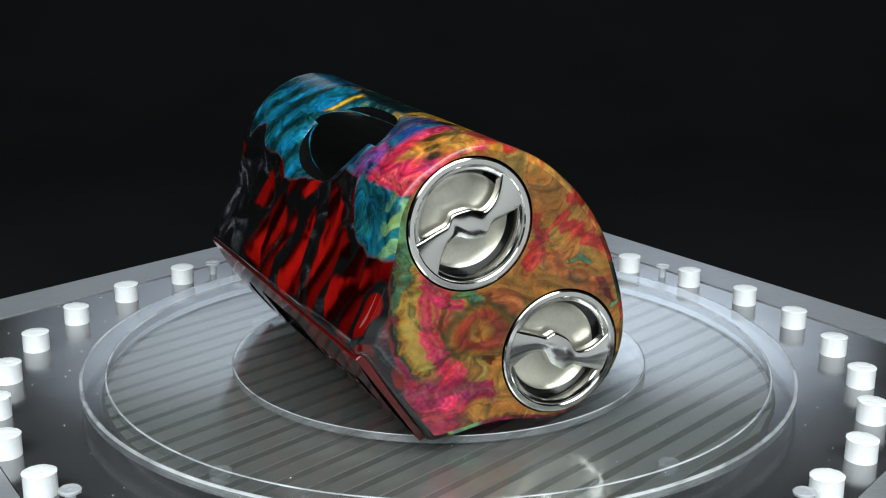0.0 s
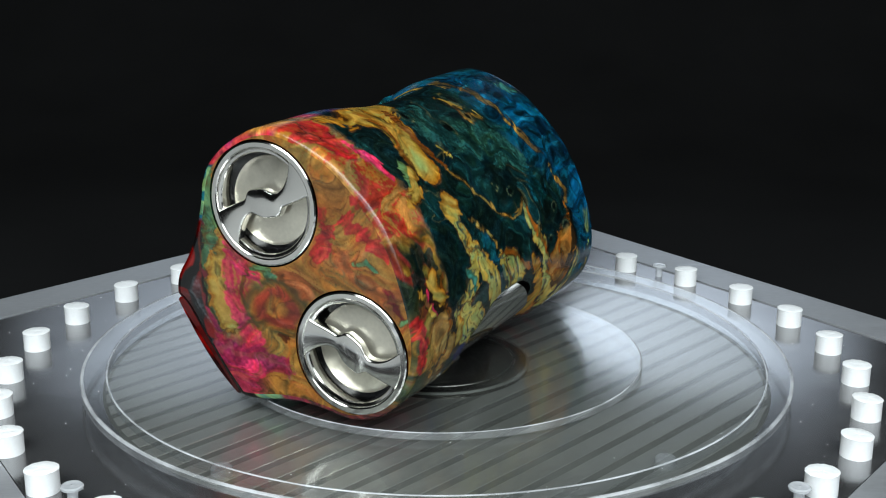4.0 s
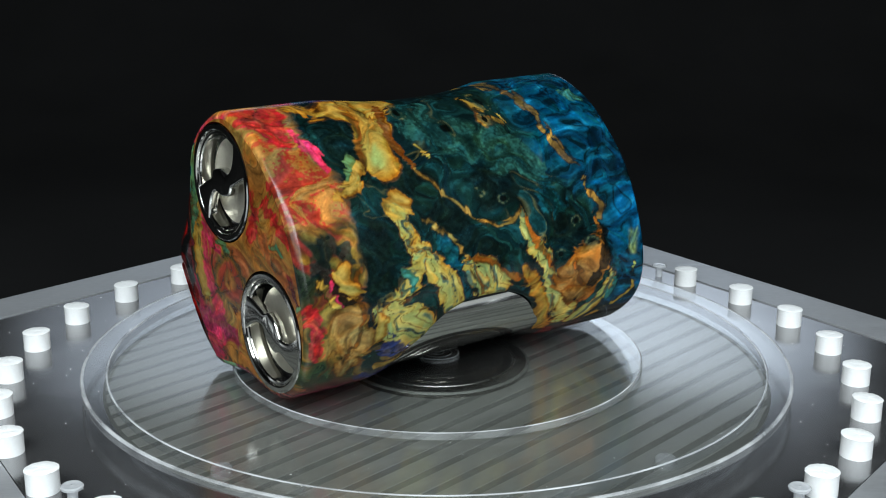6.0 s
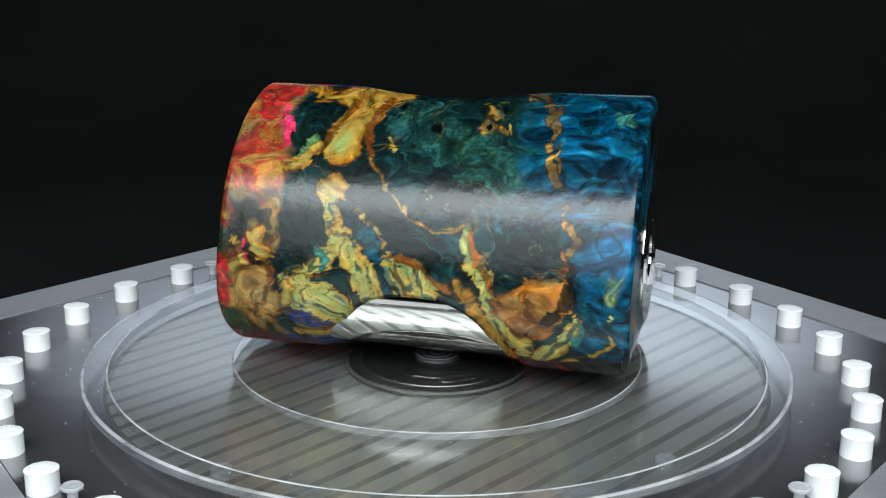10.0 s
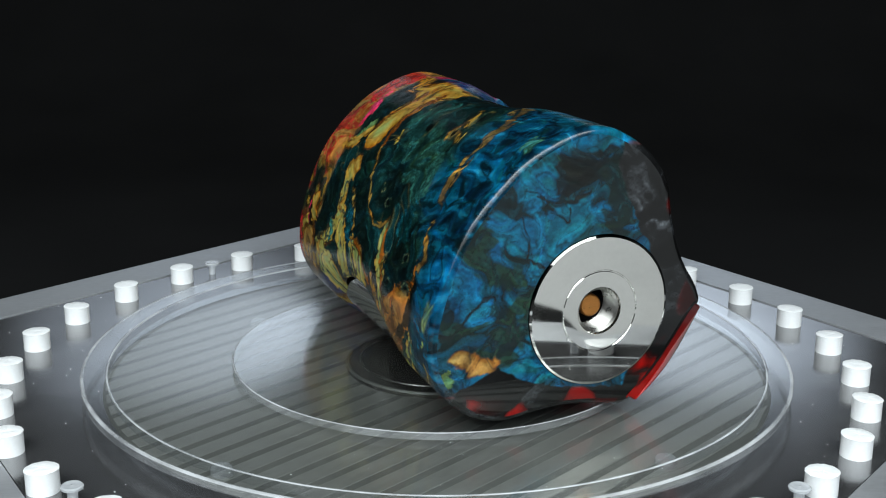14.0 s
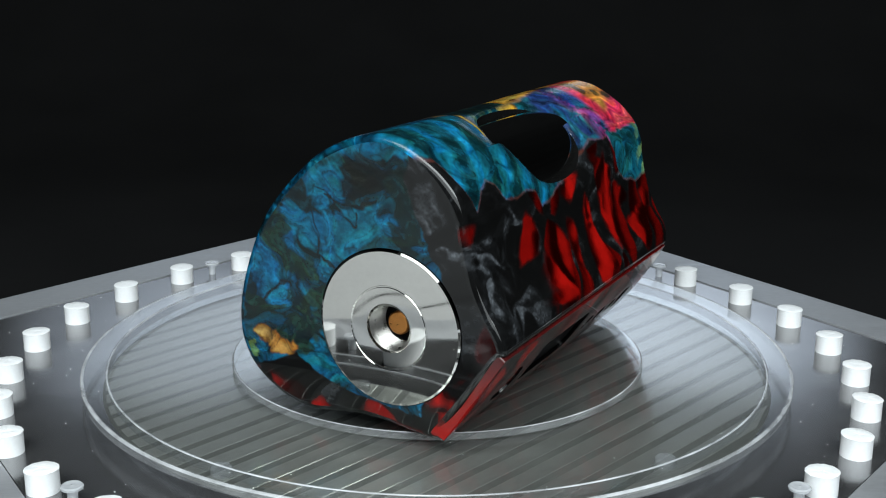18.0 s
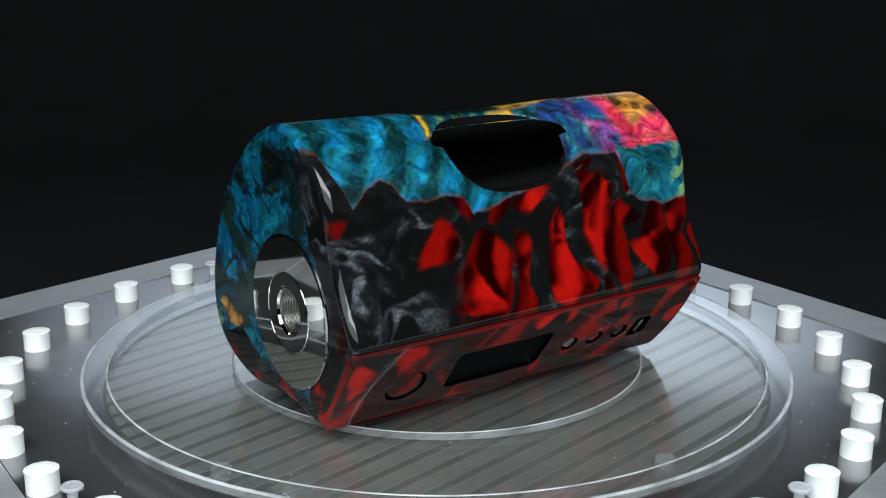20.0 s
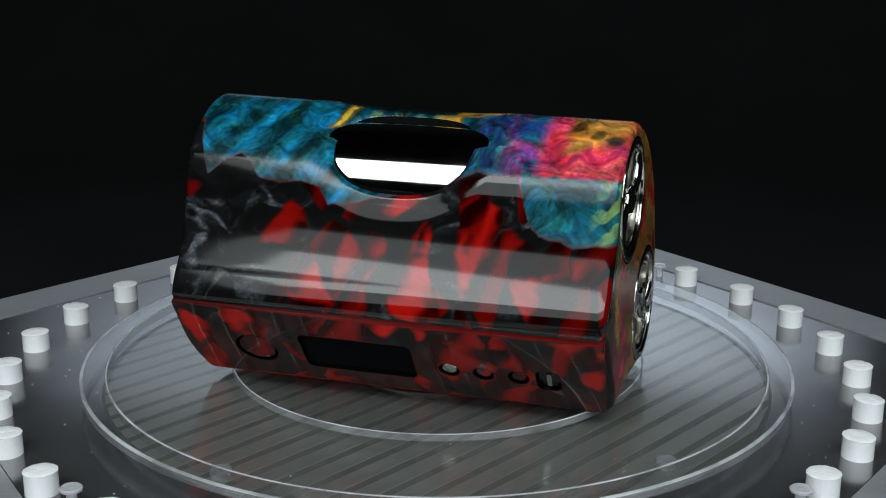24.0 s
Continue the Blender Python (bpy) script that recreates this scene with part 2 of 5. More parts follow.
def window_field(x, s):
    """1 on a window's edge, less inside, and the index of the nearer window."""
    best, scoop = np.full(np.shape(x), 99.0), np.zeros(np.shape(x))
    for s0, hs, x0, hx in WINDOWS:
        ds = np.mod(s - s0 + GIRTH / 2, GIRTH) - GIRTH / 2
        f = (np.abs((x - x0) / hx) ** 2.5 + np.abs(ds / hs) ** 2.5) ** (1 / 2.5)
        scoop = np.maximum(scoop, np.where(ds * (x0 > 0.1) < 0, 2.3, np.where(x0 > 0.1, 2.9, 2.6)) * (1 - step(0.75, np.where(ds * (x0 > 0.1) < 0, 1.42, 1.75), f)) * np.exp(-(ds / 15) ** 2))
        best = np.minimum(best, f)
    return best, scoop


def body_side():
    """Side surface of the body with its two scooped windows."""
    edge = 1.3
    turn = np.linspace(0, math.pi / 2, 7)
    near = [(edge * (1 - math.cos(a)), edge * (1 - math.sin(a))) for a in turn]
    inner = np.linspace(edge, 76.8 - edge, 390)[1:-1]
    rows = near + [(d, 0.0) for d in inner] + [(76.8 - d, i) for d, i in reversed(near)]
    depth = np.array([r[0] for r in rows])[:, None] * np.ones((1, NS))
    inset = np.array([r[1] for r in rows])[:, None] * np.ones((1, NS))
    s = np.ones((len(rows), 1)) * (np.arange(NS) / NS * GIRTH)[None]
    # draw the grid lines beside a window's edge onto it
    for _ in range(3):
        f, _scoop = window_field(depth - 38.0, s)
        h = 0.05
        gx = (window_field(depth - 38.0 + h, s)[0] - f) / h
        gs = (window_field(depth - 38.0, s + h)[0] - f) / h
        g2 = gx ** 2 + gs ** 2 + 1e-9
        away = (1 - f) / np.sqrt(g2)
        pull = (np.abs(away) < 0.12) & (inset == 0)
        depth = depth + np.where(pull, (1 - f) * gx / g2, 0)
        s = s + np.where(pull, (1 - f) * gs / g2, 0)
    f, scoop = window_field(depth - 38.0, s)
    p, n = along(s)
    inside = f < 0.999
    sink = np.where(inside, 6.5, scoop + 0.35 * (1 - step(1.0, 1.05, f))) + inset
    p = p - n * sink[..., None]
    y0 = p[..., 0]
    xa = end_a(taper(-38.0, y0, p[..., 1]), p[..., 1])
    x = xa + depth / 76.8 * (end_b(y0, p[..., 1]) - xa)
    # the crest falls a little towards the battery end
    crest = p[..., 1] - 0.85 * step(38, 49, p[..., 1]) * np.clip((X_B - x) / 76.8, 0, 1) ** 0.7
    verts = np.stack([x, taper(depth - 38.0, y0, p[..., 1]), crest], -1).reshape(-1, 3)
    rows_n = len(rows)
    faces = []
    for i in range(rows_n - 1):
        a = i * NS
        for j in range(NS):
            k = (j + 1) % NS
            faces.append((a + j, a + k, a + NS + k, a + NS + j)[::-1])
    return verts, faces, inside.reshape(-1), rows_n


def ring_points(c, r, n=96):
    return [(c[0] + r * math.cos(2 * math.pi * i / n), c[1] + r * math.sin(2 * math.pi * i / n)) for i in range(n)]


def filled(loops, pitch, inside_test):
    """A flat fill between a first, outer loop and the holes after it, with an even scatter of points inside."""
    pts, edges = [], []
    for loop in loops:
        b = len(pts)
        pts += [tuple(q) for q in loop]
        edges += [(b + i, b + (i + 1) % len(loop)) for i in range(len(loop))]
    o = np.array(loops[0])
    lo, hi = o.min(0), o.max(0)
    gx, gy = np.meshgrid(np.arange(lo[0], hi[0], pitch), np.arange(lo[1], hi[1], pitch * 0.866))
    gx[1::2] += pitch / 2
    grid = np.stack([gx.ravel(), gy.ravel()], 1)
    pts += [tuple(q) for q in grid[inside_test(grid)]]
    out = delaunay_2d_cdt([Vector(q) for q in pts], edges, [], 1, 1e-5)
    v, tris = np.array([tuple(q) for q in out[0]]), np.array([tuple(t) for t in out[2]])
    mid = v[tris].mean(1)
    keep = np.ones(len(tris), bool)
    for loop in loops[1:]:
        keep &= ~within(loop, mid, 1)
    return v.tolist(), [tuple(int(i) for i in t) for t in tris[keep]]


def within(loop, q, stride=3):
    """Which of the points lie inside the closed loop."""
    loop = np.asarray(loop)[::stride]
    hit = np.zeros(len(q), bool)
    for a, b in zip(loop, np.roll(loop, -1, 0)):
        cross = (a[1] > q[:, 1]) != (b[1] > q[:, 1])
        hit ^= cross & (q[:, 0] < (b[0] - a[0]) * (q[:, 1] - a[1]) / (b[1] - a[1] + 1e-12) + a[0])
    return hit


# ---- the box mod: stain ----
GOLD, PALE, BROWN = (0.42, 0.225, 0.025), (0.52, 0.41, 0.09), (0.14, 0.045, 0.006)
RED, PINK, TEAL, NAVY = (0.34, 0.012, 0.018), (0.52, 0.025, 0.08), (0.006, 0.036, 0.036), (0.015, 0.025, 0.12)
BLUE, DEEP, LIME = (0.001, 0.075, 0.150), (0.003, 0.011, 0.012), (0.30, 0.40, 0.11)
ORANGE, GREEN, INK = (0.27, 0.118, 0.018), (0.10, 0.24, 0.10), (0.004, 0.005, 0.004)
OCHRE = (0.24, 0.14, 0.03)
DARKRED, STRAW = (0.14, 0.006, 0.012), (0.42, 0.27, 0.045)
DARKPINK, DARKTEAL, OLIVE, RUST, TURQ = (0.24, 0.012, 0.05), (0.004, 0.014, 0.013), (0.008, 0.030, 0.020), (0.26, 0.07, 0.008), (0.04, 0.22, 0.20)
SEA, PETROL = (0.014, 0.066, 0.054), (0.004, 0.060, 0.080)
FIELDS = (SEA, PETROL, RED, PINK, BLUE, DARKTEAL, OLIVE, INK, DARKRED, DARKPINK, NAVY)
# Veins and patches of the burl: a dye, then points with their radius, from end to end. On the girth by (x, z), on the ends by (y, z).
GIRTH_CLOUDS = [(DARKTEAL, -23, 44.5, 2.6, -22, 40.5, 2.6), (DARKTEAL, -9, 31, 2.4, -5, 27, 2.4), (DARKTEAL, 3, 34, 3, 6, 33, 2.8), (DARKTEAL, 18, 25, 2.6, 20, 22, 2.4),
                (SEA, -6, 44, 2.4, 4, 41, 3, 8, 38, 2.2), (SEA, 10, 41, 2.4, 14, 36, 2), (PETROL, -10.5, 27, 1.2, -7, 19, 1.5, -6, 13, 1), (DARKTEAL, 9, 22, 1.6, 10, 19, 1.6),
                (PETROL, 15.5, 31, 2, 18, 29, 1.5), (DARKTEAL, -26, 20, 1.6, -27, 15, 1.2), (DARKTEAL, -13, 36.5, 2, -17, 37, 1.2)]
GIRTH_VEINS_A = [(GOLD, -14.3, 46.9, 2.7, -16, 43.7, 2.3, -16.9, 41.5, 2.1, -17.2, 40.1, 1.8),
    (GOLD, -18.4, 47.3, 1.2, -21.9, 47.8, 0.51, -25.2, 48.4, 0.51, -28, 48.8, 0.31),
    (GOLD, -12.8, 47.5, 1.5, -10, 48.2, 1, -7.6, 47.9, 0.51),
    (BROWN, -10.6, 47.1, 0.61, -12.1, 45.1, 0.71, -12.5, 42.4, 0.61, -11.9, 39.8, 0.41, -11, 37.9, 0.2),
    (BROWN, -17.8, 46.7, 0.51, -18.5, 44.1, 0.51, -20.4, 41, 0.51, -22.6, 38.3, 0.41),
    (LIME, -16.2, 40.8, 0.92, -16.8, 40.1, 1, -17.8, 40.2, 0.71),
    (STRAW, -21.9, 39.5, 0.82, -24, 37.6, 1, -26.3, 36.3, 0.82, -28, 35.9, 0.61)]
GIRTH_VEINS_B = [(GREEN, -22.7, 41, 0.61, -25.1, 38.3, 0.41),
    (STRAW, -18.8, 33.7, 0.92, -16.6, 34.4, 1.3, -14.9, 33.4, 0.92),
    (PALE, -17.3, 32.6, 0.92, -16.8, 29.4, 0.82, -16.4, 27, 1, -15.8, 25.1, 1.3),
    (PALE, -15.4, 25.3, 1, -12.7, 22.8, 1.4, -10.7, 19.4, 1.6, -9.5, 15.4, 1.3, -8.4, 12.9, 0.71),
    (PALE, -16.1, 24.2, 0.82, -18.6, 20.1, 1.2, -21.6, 18.4, 0.92, -25.1, 16.9, 0.92),
    (PALE, -22.1, 15.1, 2.4, -18.2, 11.8, 3.5, -14.6, 8.9, 2.2),
    (STRAW, -24.7, 16.1, 1.2, -25.3, 11.8, 0.82),
    (TURQ, -19.1, 22, 0.61, -17.6, 21.3, 0.51, -18.4, 19.3, 0.41)]
GIRTH_VEINS_C = [(NAVY, -23.3, 10.4, 1, -20.7, 8.3, 0.92, -17.8, 7.1, 0.41),
    (NAVY, -23.2, 13.5, 0.41, -21.7, 11.8, 0.41),
    (DARKTEAL, -13.5, 17.3, 0.31, -12.1, 14, 0.41, -10.9, 11.3, 0.31),
    (NAVY, -27.7, 3.5, 0.51, -20.5, 2.9, 0.51, -14.1, 3.5, 0.51),
    (STRAW, -23.7, 5.9, 0.82, -19.2, 5.3, 0.71, -13.9, 6.8, 0.61),
    (OCHRE, -31.7, 16.5, 2.7, -28.9, 12.2, 2.2, -31.3, 7.9, 1.6),
    (BROWN, -27.7, 24, 0.31, -29.7, 21, 0.31, -28.7, 17.1, 0.31, -29.8, 12.8, 0.31, -32.2, 9.1, 0.2),
    (RED, -37.8, 18.9, 0.82, -37.6, 11.5, 1),
    (RED, -35.8, 47.9, 1.8, -33.2, 46, 1.6, -31.1, 47.3, 0.92)]
GIRTH_VEINS_D = [(PINK, -30.1, 44.4, 0.71, -29.2, 42.2, 0.71, -28.6, 40.3, 0.51),
    (DARKTEAL, -33.3, 28.4, 1.6, -34.8, 25.3, 1, -34.9, 22.7, 0.82),
    (DARKTEAL, -23.2, 28.3, 2.2, -24.6, 25, 2.4, -24.1, 20.7, 1.8),
    (DARKTEAL, -30.2, 27.3, 0.82, -29.2, 25.4, 0.61),
    (INK, -32.2, 21, 1.4, -30.7, 20, 0.71),
    (PINK, -33.2, 22.4, 0.41, -33.7, 21, 0.41, -32.7, 19.8, 0.41),
    (STRAW, -30.7, 23.9, 1.1, -29.7, 21, 0.82),
    (STRAW, -35.8, 23.8, 0.41, -33.2, 20, 0.51),
    (OCHRE, -12.6, 30.6, 0.26, -8.5, 26.7, 0.2, -5.3, 23.4, 0.2),
    (PALE, -5.3, 22.3, 0.61, -4.7, 20.5, 0.92, -3.7, 18.2, 1.4, -1.9, 17, 1.3)]
GIRTH_VEINS_E = [(PALE, -3, 21.3, 0.92, -0.5, 19.6, 1.3, 1.3, 17.3, 1.4, 2.5, 16, 0.92),
    (BROWN, -4.7, 23, 0.31, -1, 21.6, 0.31, 1.5, 20.4, 0.31, 3.3, 18.3, 0.41, 6.5, 17.1, 0.51, 7.8, 15.6, 0.51),
    (TURQ, -6.2, 20, 0.41, -5.5, 18.1, 0.41, -4.3, 16.7, 0.41),
    (BROWN, -5.1, 20.3, 0.2, -2.9, 16.7, 0.26),
    (PALE, 8.2, 28.9, 0.41, 8.7, 26.5, 0.71, 10.1, 23.7, 0.82, 11.7, 20.9, 0.92, 13.1, 17.9, 1.1, 14.3, 14.8, 1.2, 16.5, 10.5, 1.5, 18.9, 7.8, 1.3),
    (RUST, 9.3, 27.7, 0.31, 10.9, 23.7, 0.41, 12.8, 19.9, 0.41, 14.3, 17.7, 0.41)]
GIRTH_VEINS_F = [(GOLD, 7.5, 18.2, 0.61, 9.2, 15.6, 0.92, 11.5, 12.3, 1, 13.9, 8.4, 0.92, 17.9, 3.2, 0.51),
    (OCHRE, -2.3, 29.3, 0.2, -0, 28.2, 0.2, 3.5, 27.3, 0.2, 6.7, 28, 0.2, 8.1, 29.1, 0.2),
    (ORANGE, 18.3, 18.6, 0.82, 22.4, 19.1, 1.3, 25.4, 20.4, 1.3),
    (ORANGE, 17.5, 15.8, 1.9, 21, 15.3, 3.1, 24.2, 17.4, 2.2),
    (ORANGE, 18.7, 11.9, 1.6, 21.9, 11.6, 1.2),
    (RUST, 19.5, 18.1, 0.41, 22.6, 12.9, 0.31),
    (INK, 14.3, 19, 0.82, 16.3, 18.5, 0.41)]
GIRTH_VEINS_G = [(INK, 26.8, 25, 0.61, 27.3, 21.2, 0.61, 27.4, 18.2, 0.82, 26.1, 15.7, 0.61, 24.5, 14.1, 0.61, 22.6, 11.8, 0.41, 19.6, 9.8, 0.31),
    (INK, 20.6, 25.7, 0.51, 22, 25.7, 0.41),
    (INK, 21.4, 23.4, 0.2, 26.8, 24.3, 0.31),
    (INK, 22.9, 21.3, 0.51, 25, 21.3, 0.51),
    (RUST, 25.9, 22.1, 0.51, 26.5, 25, 0.41),
    (PALE, 28.5, 14, 0.51, 27.6, 11.9, 1.1, 26.8, 9.5, 1.2, 25, 7.6, 1, 21.9, 6, 0.82),
    (TURQ, 29.3, 12.6, 0.41, 28.1, 8.8, 0.41),
    (STRAW, 23.5, 3.2, 0.31, 29.2, 6.6, 0.31, 33, 8.4, 0.31, 34.5, 11, 0.51),
    (LIME, 35.3, 21.8, 0.71, 34.5, 18.8, 0.82)]
GIRTH_VEINS_H = [(LIME, 34.9, 15.6, 0.31, 34.8, 14.1, 0.31),
    (OCHRE, 15.9, 49.2, 0.31, 18.9, 48.7, 0.41, 20.8, 47.5, 0.51, 21.6, 45.4, 0.41, 21.8, 43.7, 0.41, 21.3, 41.9, 0.41, 22.2, 39.4, 0.41, 23.8, 36.6, 0.41, 24.8, 36.1, 0.41),
    (OCHRE, 22.2, 47.7, 0.41, 22.5, 46.7, 0.51, 20.6, 45.4, 0.41),
    (OCHRE, 25.3, 33.3, 0.2, 25.9, 30.7, 0.31, 27.9, 28.7, 0.41, 28.8, 27.6, 0.51, 27.3, 25.4, 0.51),
    (OCHRE, 22.9, 42, 0.2, 23.9, 38.5, 0.2),
    (STRAW, 9.5, 44.1, 0.61, 11.1, 43.9, 0.31),
    (STRAW, 12, 43.4, 0.31, 14, 43.5, 0.41),
    (STRAW, 8.8, 47.3, 0.2, 9.5, 45.9, 0.31, 11.3, 45.5, 0.2)]
GIRTH_VEINS_I = [(STRAW, -8.6, 41.2, 0.2, -6.9, 39.3, 0.15),
    (INK, 11.9, 46.8, 0.92, 13.5, 47, 0.82),
    (INK, -7.6, 45.9, 0.61, -7.4, 46.6, 0.51),
    (TURQ, 33, 46, 0.61, 35.1, 46, 0.71, 36, 45.4, 0.51),
    (OCHRE, -11, 37.9, 0.2, -8, 34.6, 0.25, -4.6, 31.2, 0.25, -2.3, 29.3, 0.25),
    (DARKPINK, -37, 2.6, 0.7, -28, 2, 0.6)]
GIRTH_VEINS = GIRTH_VEINS_A + GIRTH_VEINS_B + GIRTH_VEINS_C + GIRTH_VEINS_D + GIRTH_VEINS_E + GIRTH_VEINS_F + GIRTH_VEINS_G + GIRTH_VEINS_H + GIRTH_VEINS_I
END_A_VEINS_A = [(RED, 22.9, 46, 1.3, 18.6, 49.6, 1, 13.5, 49.6, 0.82, 8.4, 49.4, 0.61),
    (GREEN, 25.9, 39.9, 0.82, 25.8, 33.7, 1, 25.5, 29.2, 1.1, 26, 23.7, 0.92),
    (INK, 27.4, 35.6, 0.31, 27.5, 28.4, 0.31, 27.2, 21, 0.31, 26.3, 15.3, 0.31, 23.7, 11.4, 0.31),
    (STRAW, 23.3, 27.3, 0.92, 24.5, 22.8, 1.3, 23.9, 18.1, 1.4, 21.7, 13.3, 1.1),
    (PINK, 21.2, 27.3, 0.92, 21.9, 22.7, 0.82, 20.7, 18, 1, 19, 13.2, 1.2, 16.5, 11.6, 0.92),
    (PINK, 18.6, 23.5, 1.2, 16.4, 22.5, 0.82),
    (GREEN, 16, 23.9, 0.61, 14.2, 24.3, 0.92, 11.1, 21.8, 0.71)]
END_A_VEINS_B = [(DARKPINK, 26.5, 13, 1.1, 23.8, 8.6, 1.5, 20.2, 8.2, 1.6, 15.7, 8.2, 1.3, 11.2, 8, 1),
    (PINK, 21, 3.6, 1.4, 18.4, 3.7, 1.1, 16.6, 5.3, 0.82),
    (BROWN, 14.7, 2.1, 0.51, 14.1, 2.5, 0.51),
    (BROWN, 11.9, 2.4, 0.31, 11.4, 2.2, 0.31),
    (RED, 2.7, 35.8, 0.92, 2.1, 32.2, 1.1, 3.8, 28.8, 1),
    (RED, -0.4, 36, 0.41, -4.8, 33.1, 0.92, -9.4, 31, 0.82),
    (RED, -2.1, 38.4, 0.31, -5.7, 36.1, 0.51, -8, 33.8, 0.51),
    (GREEN, -3.6, 27.6, 0.2, -5.4, 28.5, 0.31, -7.2, 27.3, 0.2),
    (DARKRED, -10, 23.5, 1, -11.9, 20.1, 1),
    (GREEN, -11.5, 19.5, 0.41, -13.8, 19.6, 0.41)]
END_A_VEINS_C = [(PINK, -9.6, 3.7, 0.61, -7.6, 2.1, 0.61),
    (GREEN, -10.8, 4.9, 0.41, -11.9, 6.1, 0.31),
    (BROWN, 10.7, 24.2, 0.2, 9.1, 21.1, 0.2, 5.3, 18.2, 0.2),
    (BROWN, 11.9, 14.3, 0.61, 10.7, 13.6, 0.51),
    (BROWN, 17.7, 23.5, 0.2, 18.9, 19.8, 0.2, 17.8, 16, 0.2, 15.6, 14, 0.2)]
END_A_VEINS = END_A_VEINS_A + END_A_VEINS_B + END_A_VEINS_C
END_B_VEINS_A = [(BLUE, 2.2, 46.4, 1.8, 7.3, 47.3, 2.4, 12.7, 47, 1.8),
    (BLUE, -3.8, 41.9, 1.6, 1.3, 41.4, 2.7, -1.7, 39.6, 2),
    (BLUE, -5.7, 33.9, 2.4, -0.4, 32.3, 2.7, 7.5, 34.8, 2.4, 12.3, 35.7, 1.2),
    (BLUE, -13.4, 26.4, 2.2, -11.2, 21.7, 2.4, -9.9, 18.4, 1.6),
    (BLUE, 2.3, 28.6, 1.4, -0.4, 27.5, 1.4),
    (BLUE, 0.1, 8.6, 1.8, -2, 12.3, 1.3, 2.9, 7.6, 1),
    (BLUE, -18.1, 15.9, 1, -17.7, 12, 0.82),
    (INK, 5.7, 42, 2.7, 9.3, 42.9, 2.4, 11.7, 44.9, 1),
    (DARKTEAL, 13.7, 42.2, 2.2, 15.4, 36.9, 2.4, 14.7, 31.4, 1.4)]
END_B_VEINS_B = [(DARKTEAL, -6.5, 43.8, 0.82, -3.9, 36.6, 0.61, -6.6, 38.4, 1),
    (OLIVE, -9.1, 32.5, 1, -11.1, 30.1, 0.92, -6.6, 26.7, 1.4, -3.8, 25.6, 1),
    (OLIVE, -16.6, 19.6, 0.71, -11.2, 17.1, 0.82, -5.6, 17, 1.2),
    (OLIVE, -4, 19.9, 1.4, -0.2, 21.9, 1, -2, 15.9, 1),
    (OLIVE, -14, 15, 0.51, -7.6, 12.2, 0.71, -4.9, 12.2, 0.82),
    (INK, -2.6, 40.1, 0.15, 1.3, 37.8, 0.2, 6.6, 37.7, 0.26, 9.2, 38.8, 0.2),
    (INK, -3.1, 36.2, 0.15, -1.3, 32.1, 0.15, -1.7, 28.4, 0.15, 1.4, 25.7, 0.15),
    (INK, 1.3, 35.8, 0.15, 5.8, 34, 0.2, 5.6, 36.3, 0.15)]
END_B_VEINS_C = [(INK, -18.5, 18.3, 0.15, -14.9, 16.9, 0.2, -11.2, 21.7, 0.15, -9.3, 23.6, 0.2, -5.8, 23.7, 0.2),
    (OCHRE, -13.3, 13.3, 1.2, -11.5, 11.6, 1.3, -8.7, 11.2, 0.61),
    (GREEN, -16.5, 9.3, 0.82, -15.9, 11.1, 0.41)]
END_B_VEINS = END_B_VEINS_A + END_B_VEINS_B + END_B_VEINS_C

# Where the resin meets the burl: along the girth by (x, z), on the connector end by (y, z) and (z, y), on the battery end by (z, y).
BRIM_X = [-39, -35.3, -30.3, -28.3, -24.5, -22.6, -21.7, -20.3, -13.4, -11, -6.8, -1.2, 4.5, 8.2, 11.9, 13.8, 17.5, 21.2, 24.9, 26.8, 28.7, 32.4, 35.2, 36.2, 37.9]
BRIM_Z = [31.2, 31.2, 30.6, 31.6, 32, 33.9, 38.5, 40.9, 41, 39.8, 37.8, 36.3, 35.7, 34.6, 34.4, 36.9, 37.7, 36.9, 37.8, 40.4, 41.2, 39.8, 37.5, 41.5, 46]
# Red pearl shards in the resin as triangles, by (x, z), each with its brightness.
SHARDS = [(18.5, 35.5, 15.3, 28.3, 24.1, 26.9, 0.4), (14.8, 27.5, 8.8, 17.5, 17, 22.5, 0.8), (8.2, 30.3, 5.4, 26.4, 9.2, 22.1, 0.55),
          (4.4, 30, 1.2, 28.6, 4.8, 18.2, 0.95), (5.2, 34.8, -4.6, 36.8, 1.7, 32.2, 1.0), (-4.4, 33.2, -9.8, 18, 0, 18, 0.8),
          (-10.6, 39.6, -18.9, 34.8, -13.2, 21.2, 0.85), (-16.5, 39.6, -10.4, 33, -13.4, 21, 0.7), (-19.6, 33, -26, 29, -18.7, 28, 0.3),
          (-20.5, 25, -34.3, 27, -25.3, 18, 0.6), (-29.5, 28.6, -35.4, 28, -33, 24.3, 0.35), (35, 36.4, 38.9, 36, 38.6, 33.5, 0.2),
          (13.9, 21.9, 22, 20.2, 7.6, 18, 0.5)]
END_B_SHARDS = [(-13, 6.5, -5, 4, -8, 0, 0.5), (-2, 4, -5, 0, 1.5, 0.5, 0.6), (9, 5, 4, 0.5, 14, 0.5, 0.35), (28.5, 22, 32.5, 18, 27, 16.5, 0.9),
                (27.5, 15, 24, 10.5, 21, 7.5, 0.75), (22.5, 10.5, 19, 6, 24.5, 8, 0.65), (24, 5.5, 20, 0.5, 21.5, 6, 0.45)]
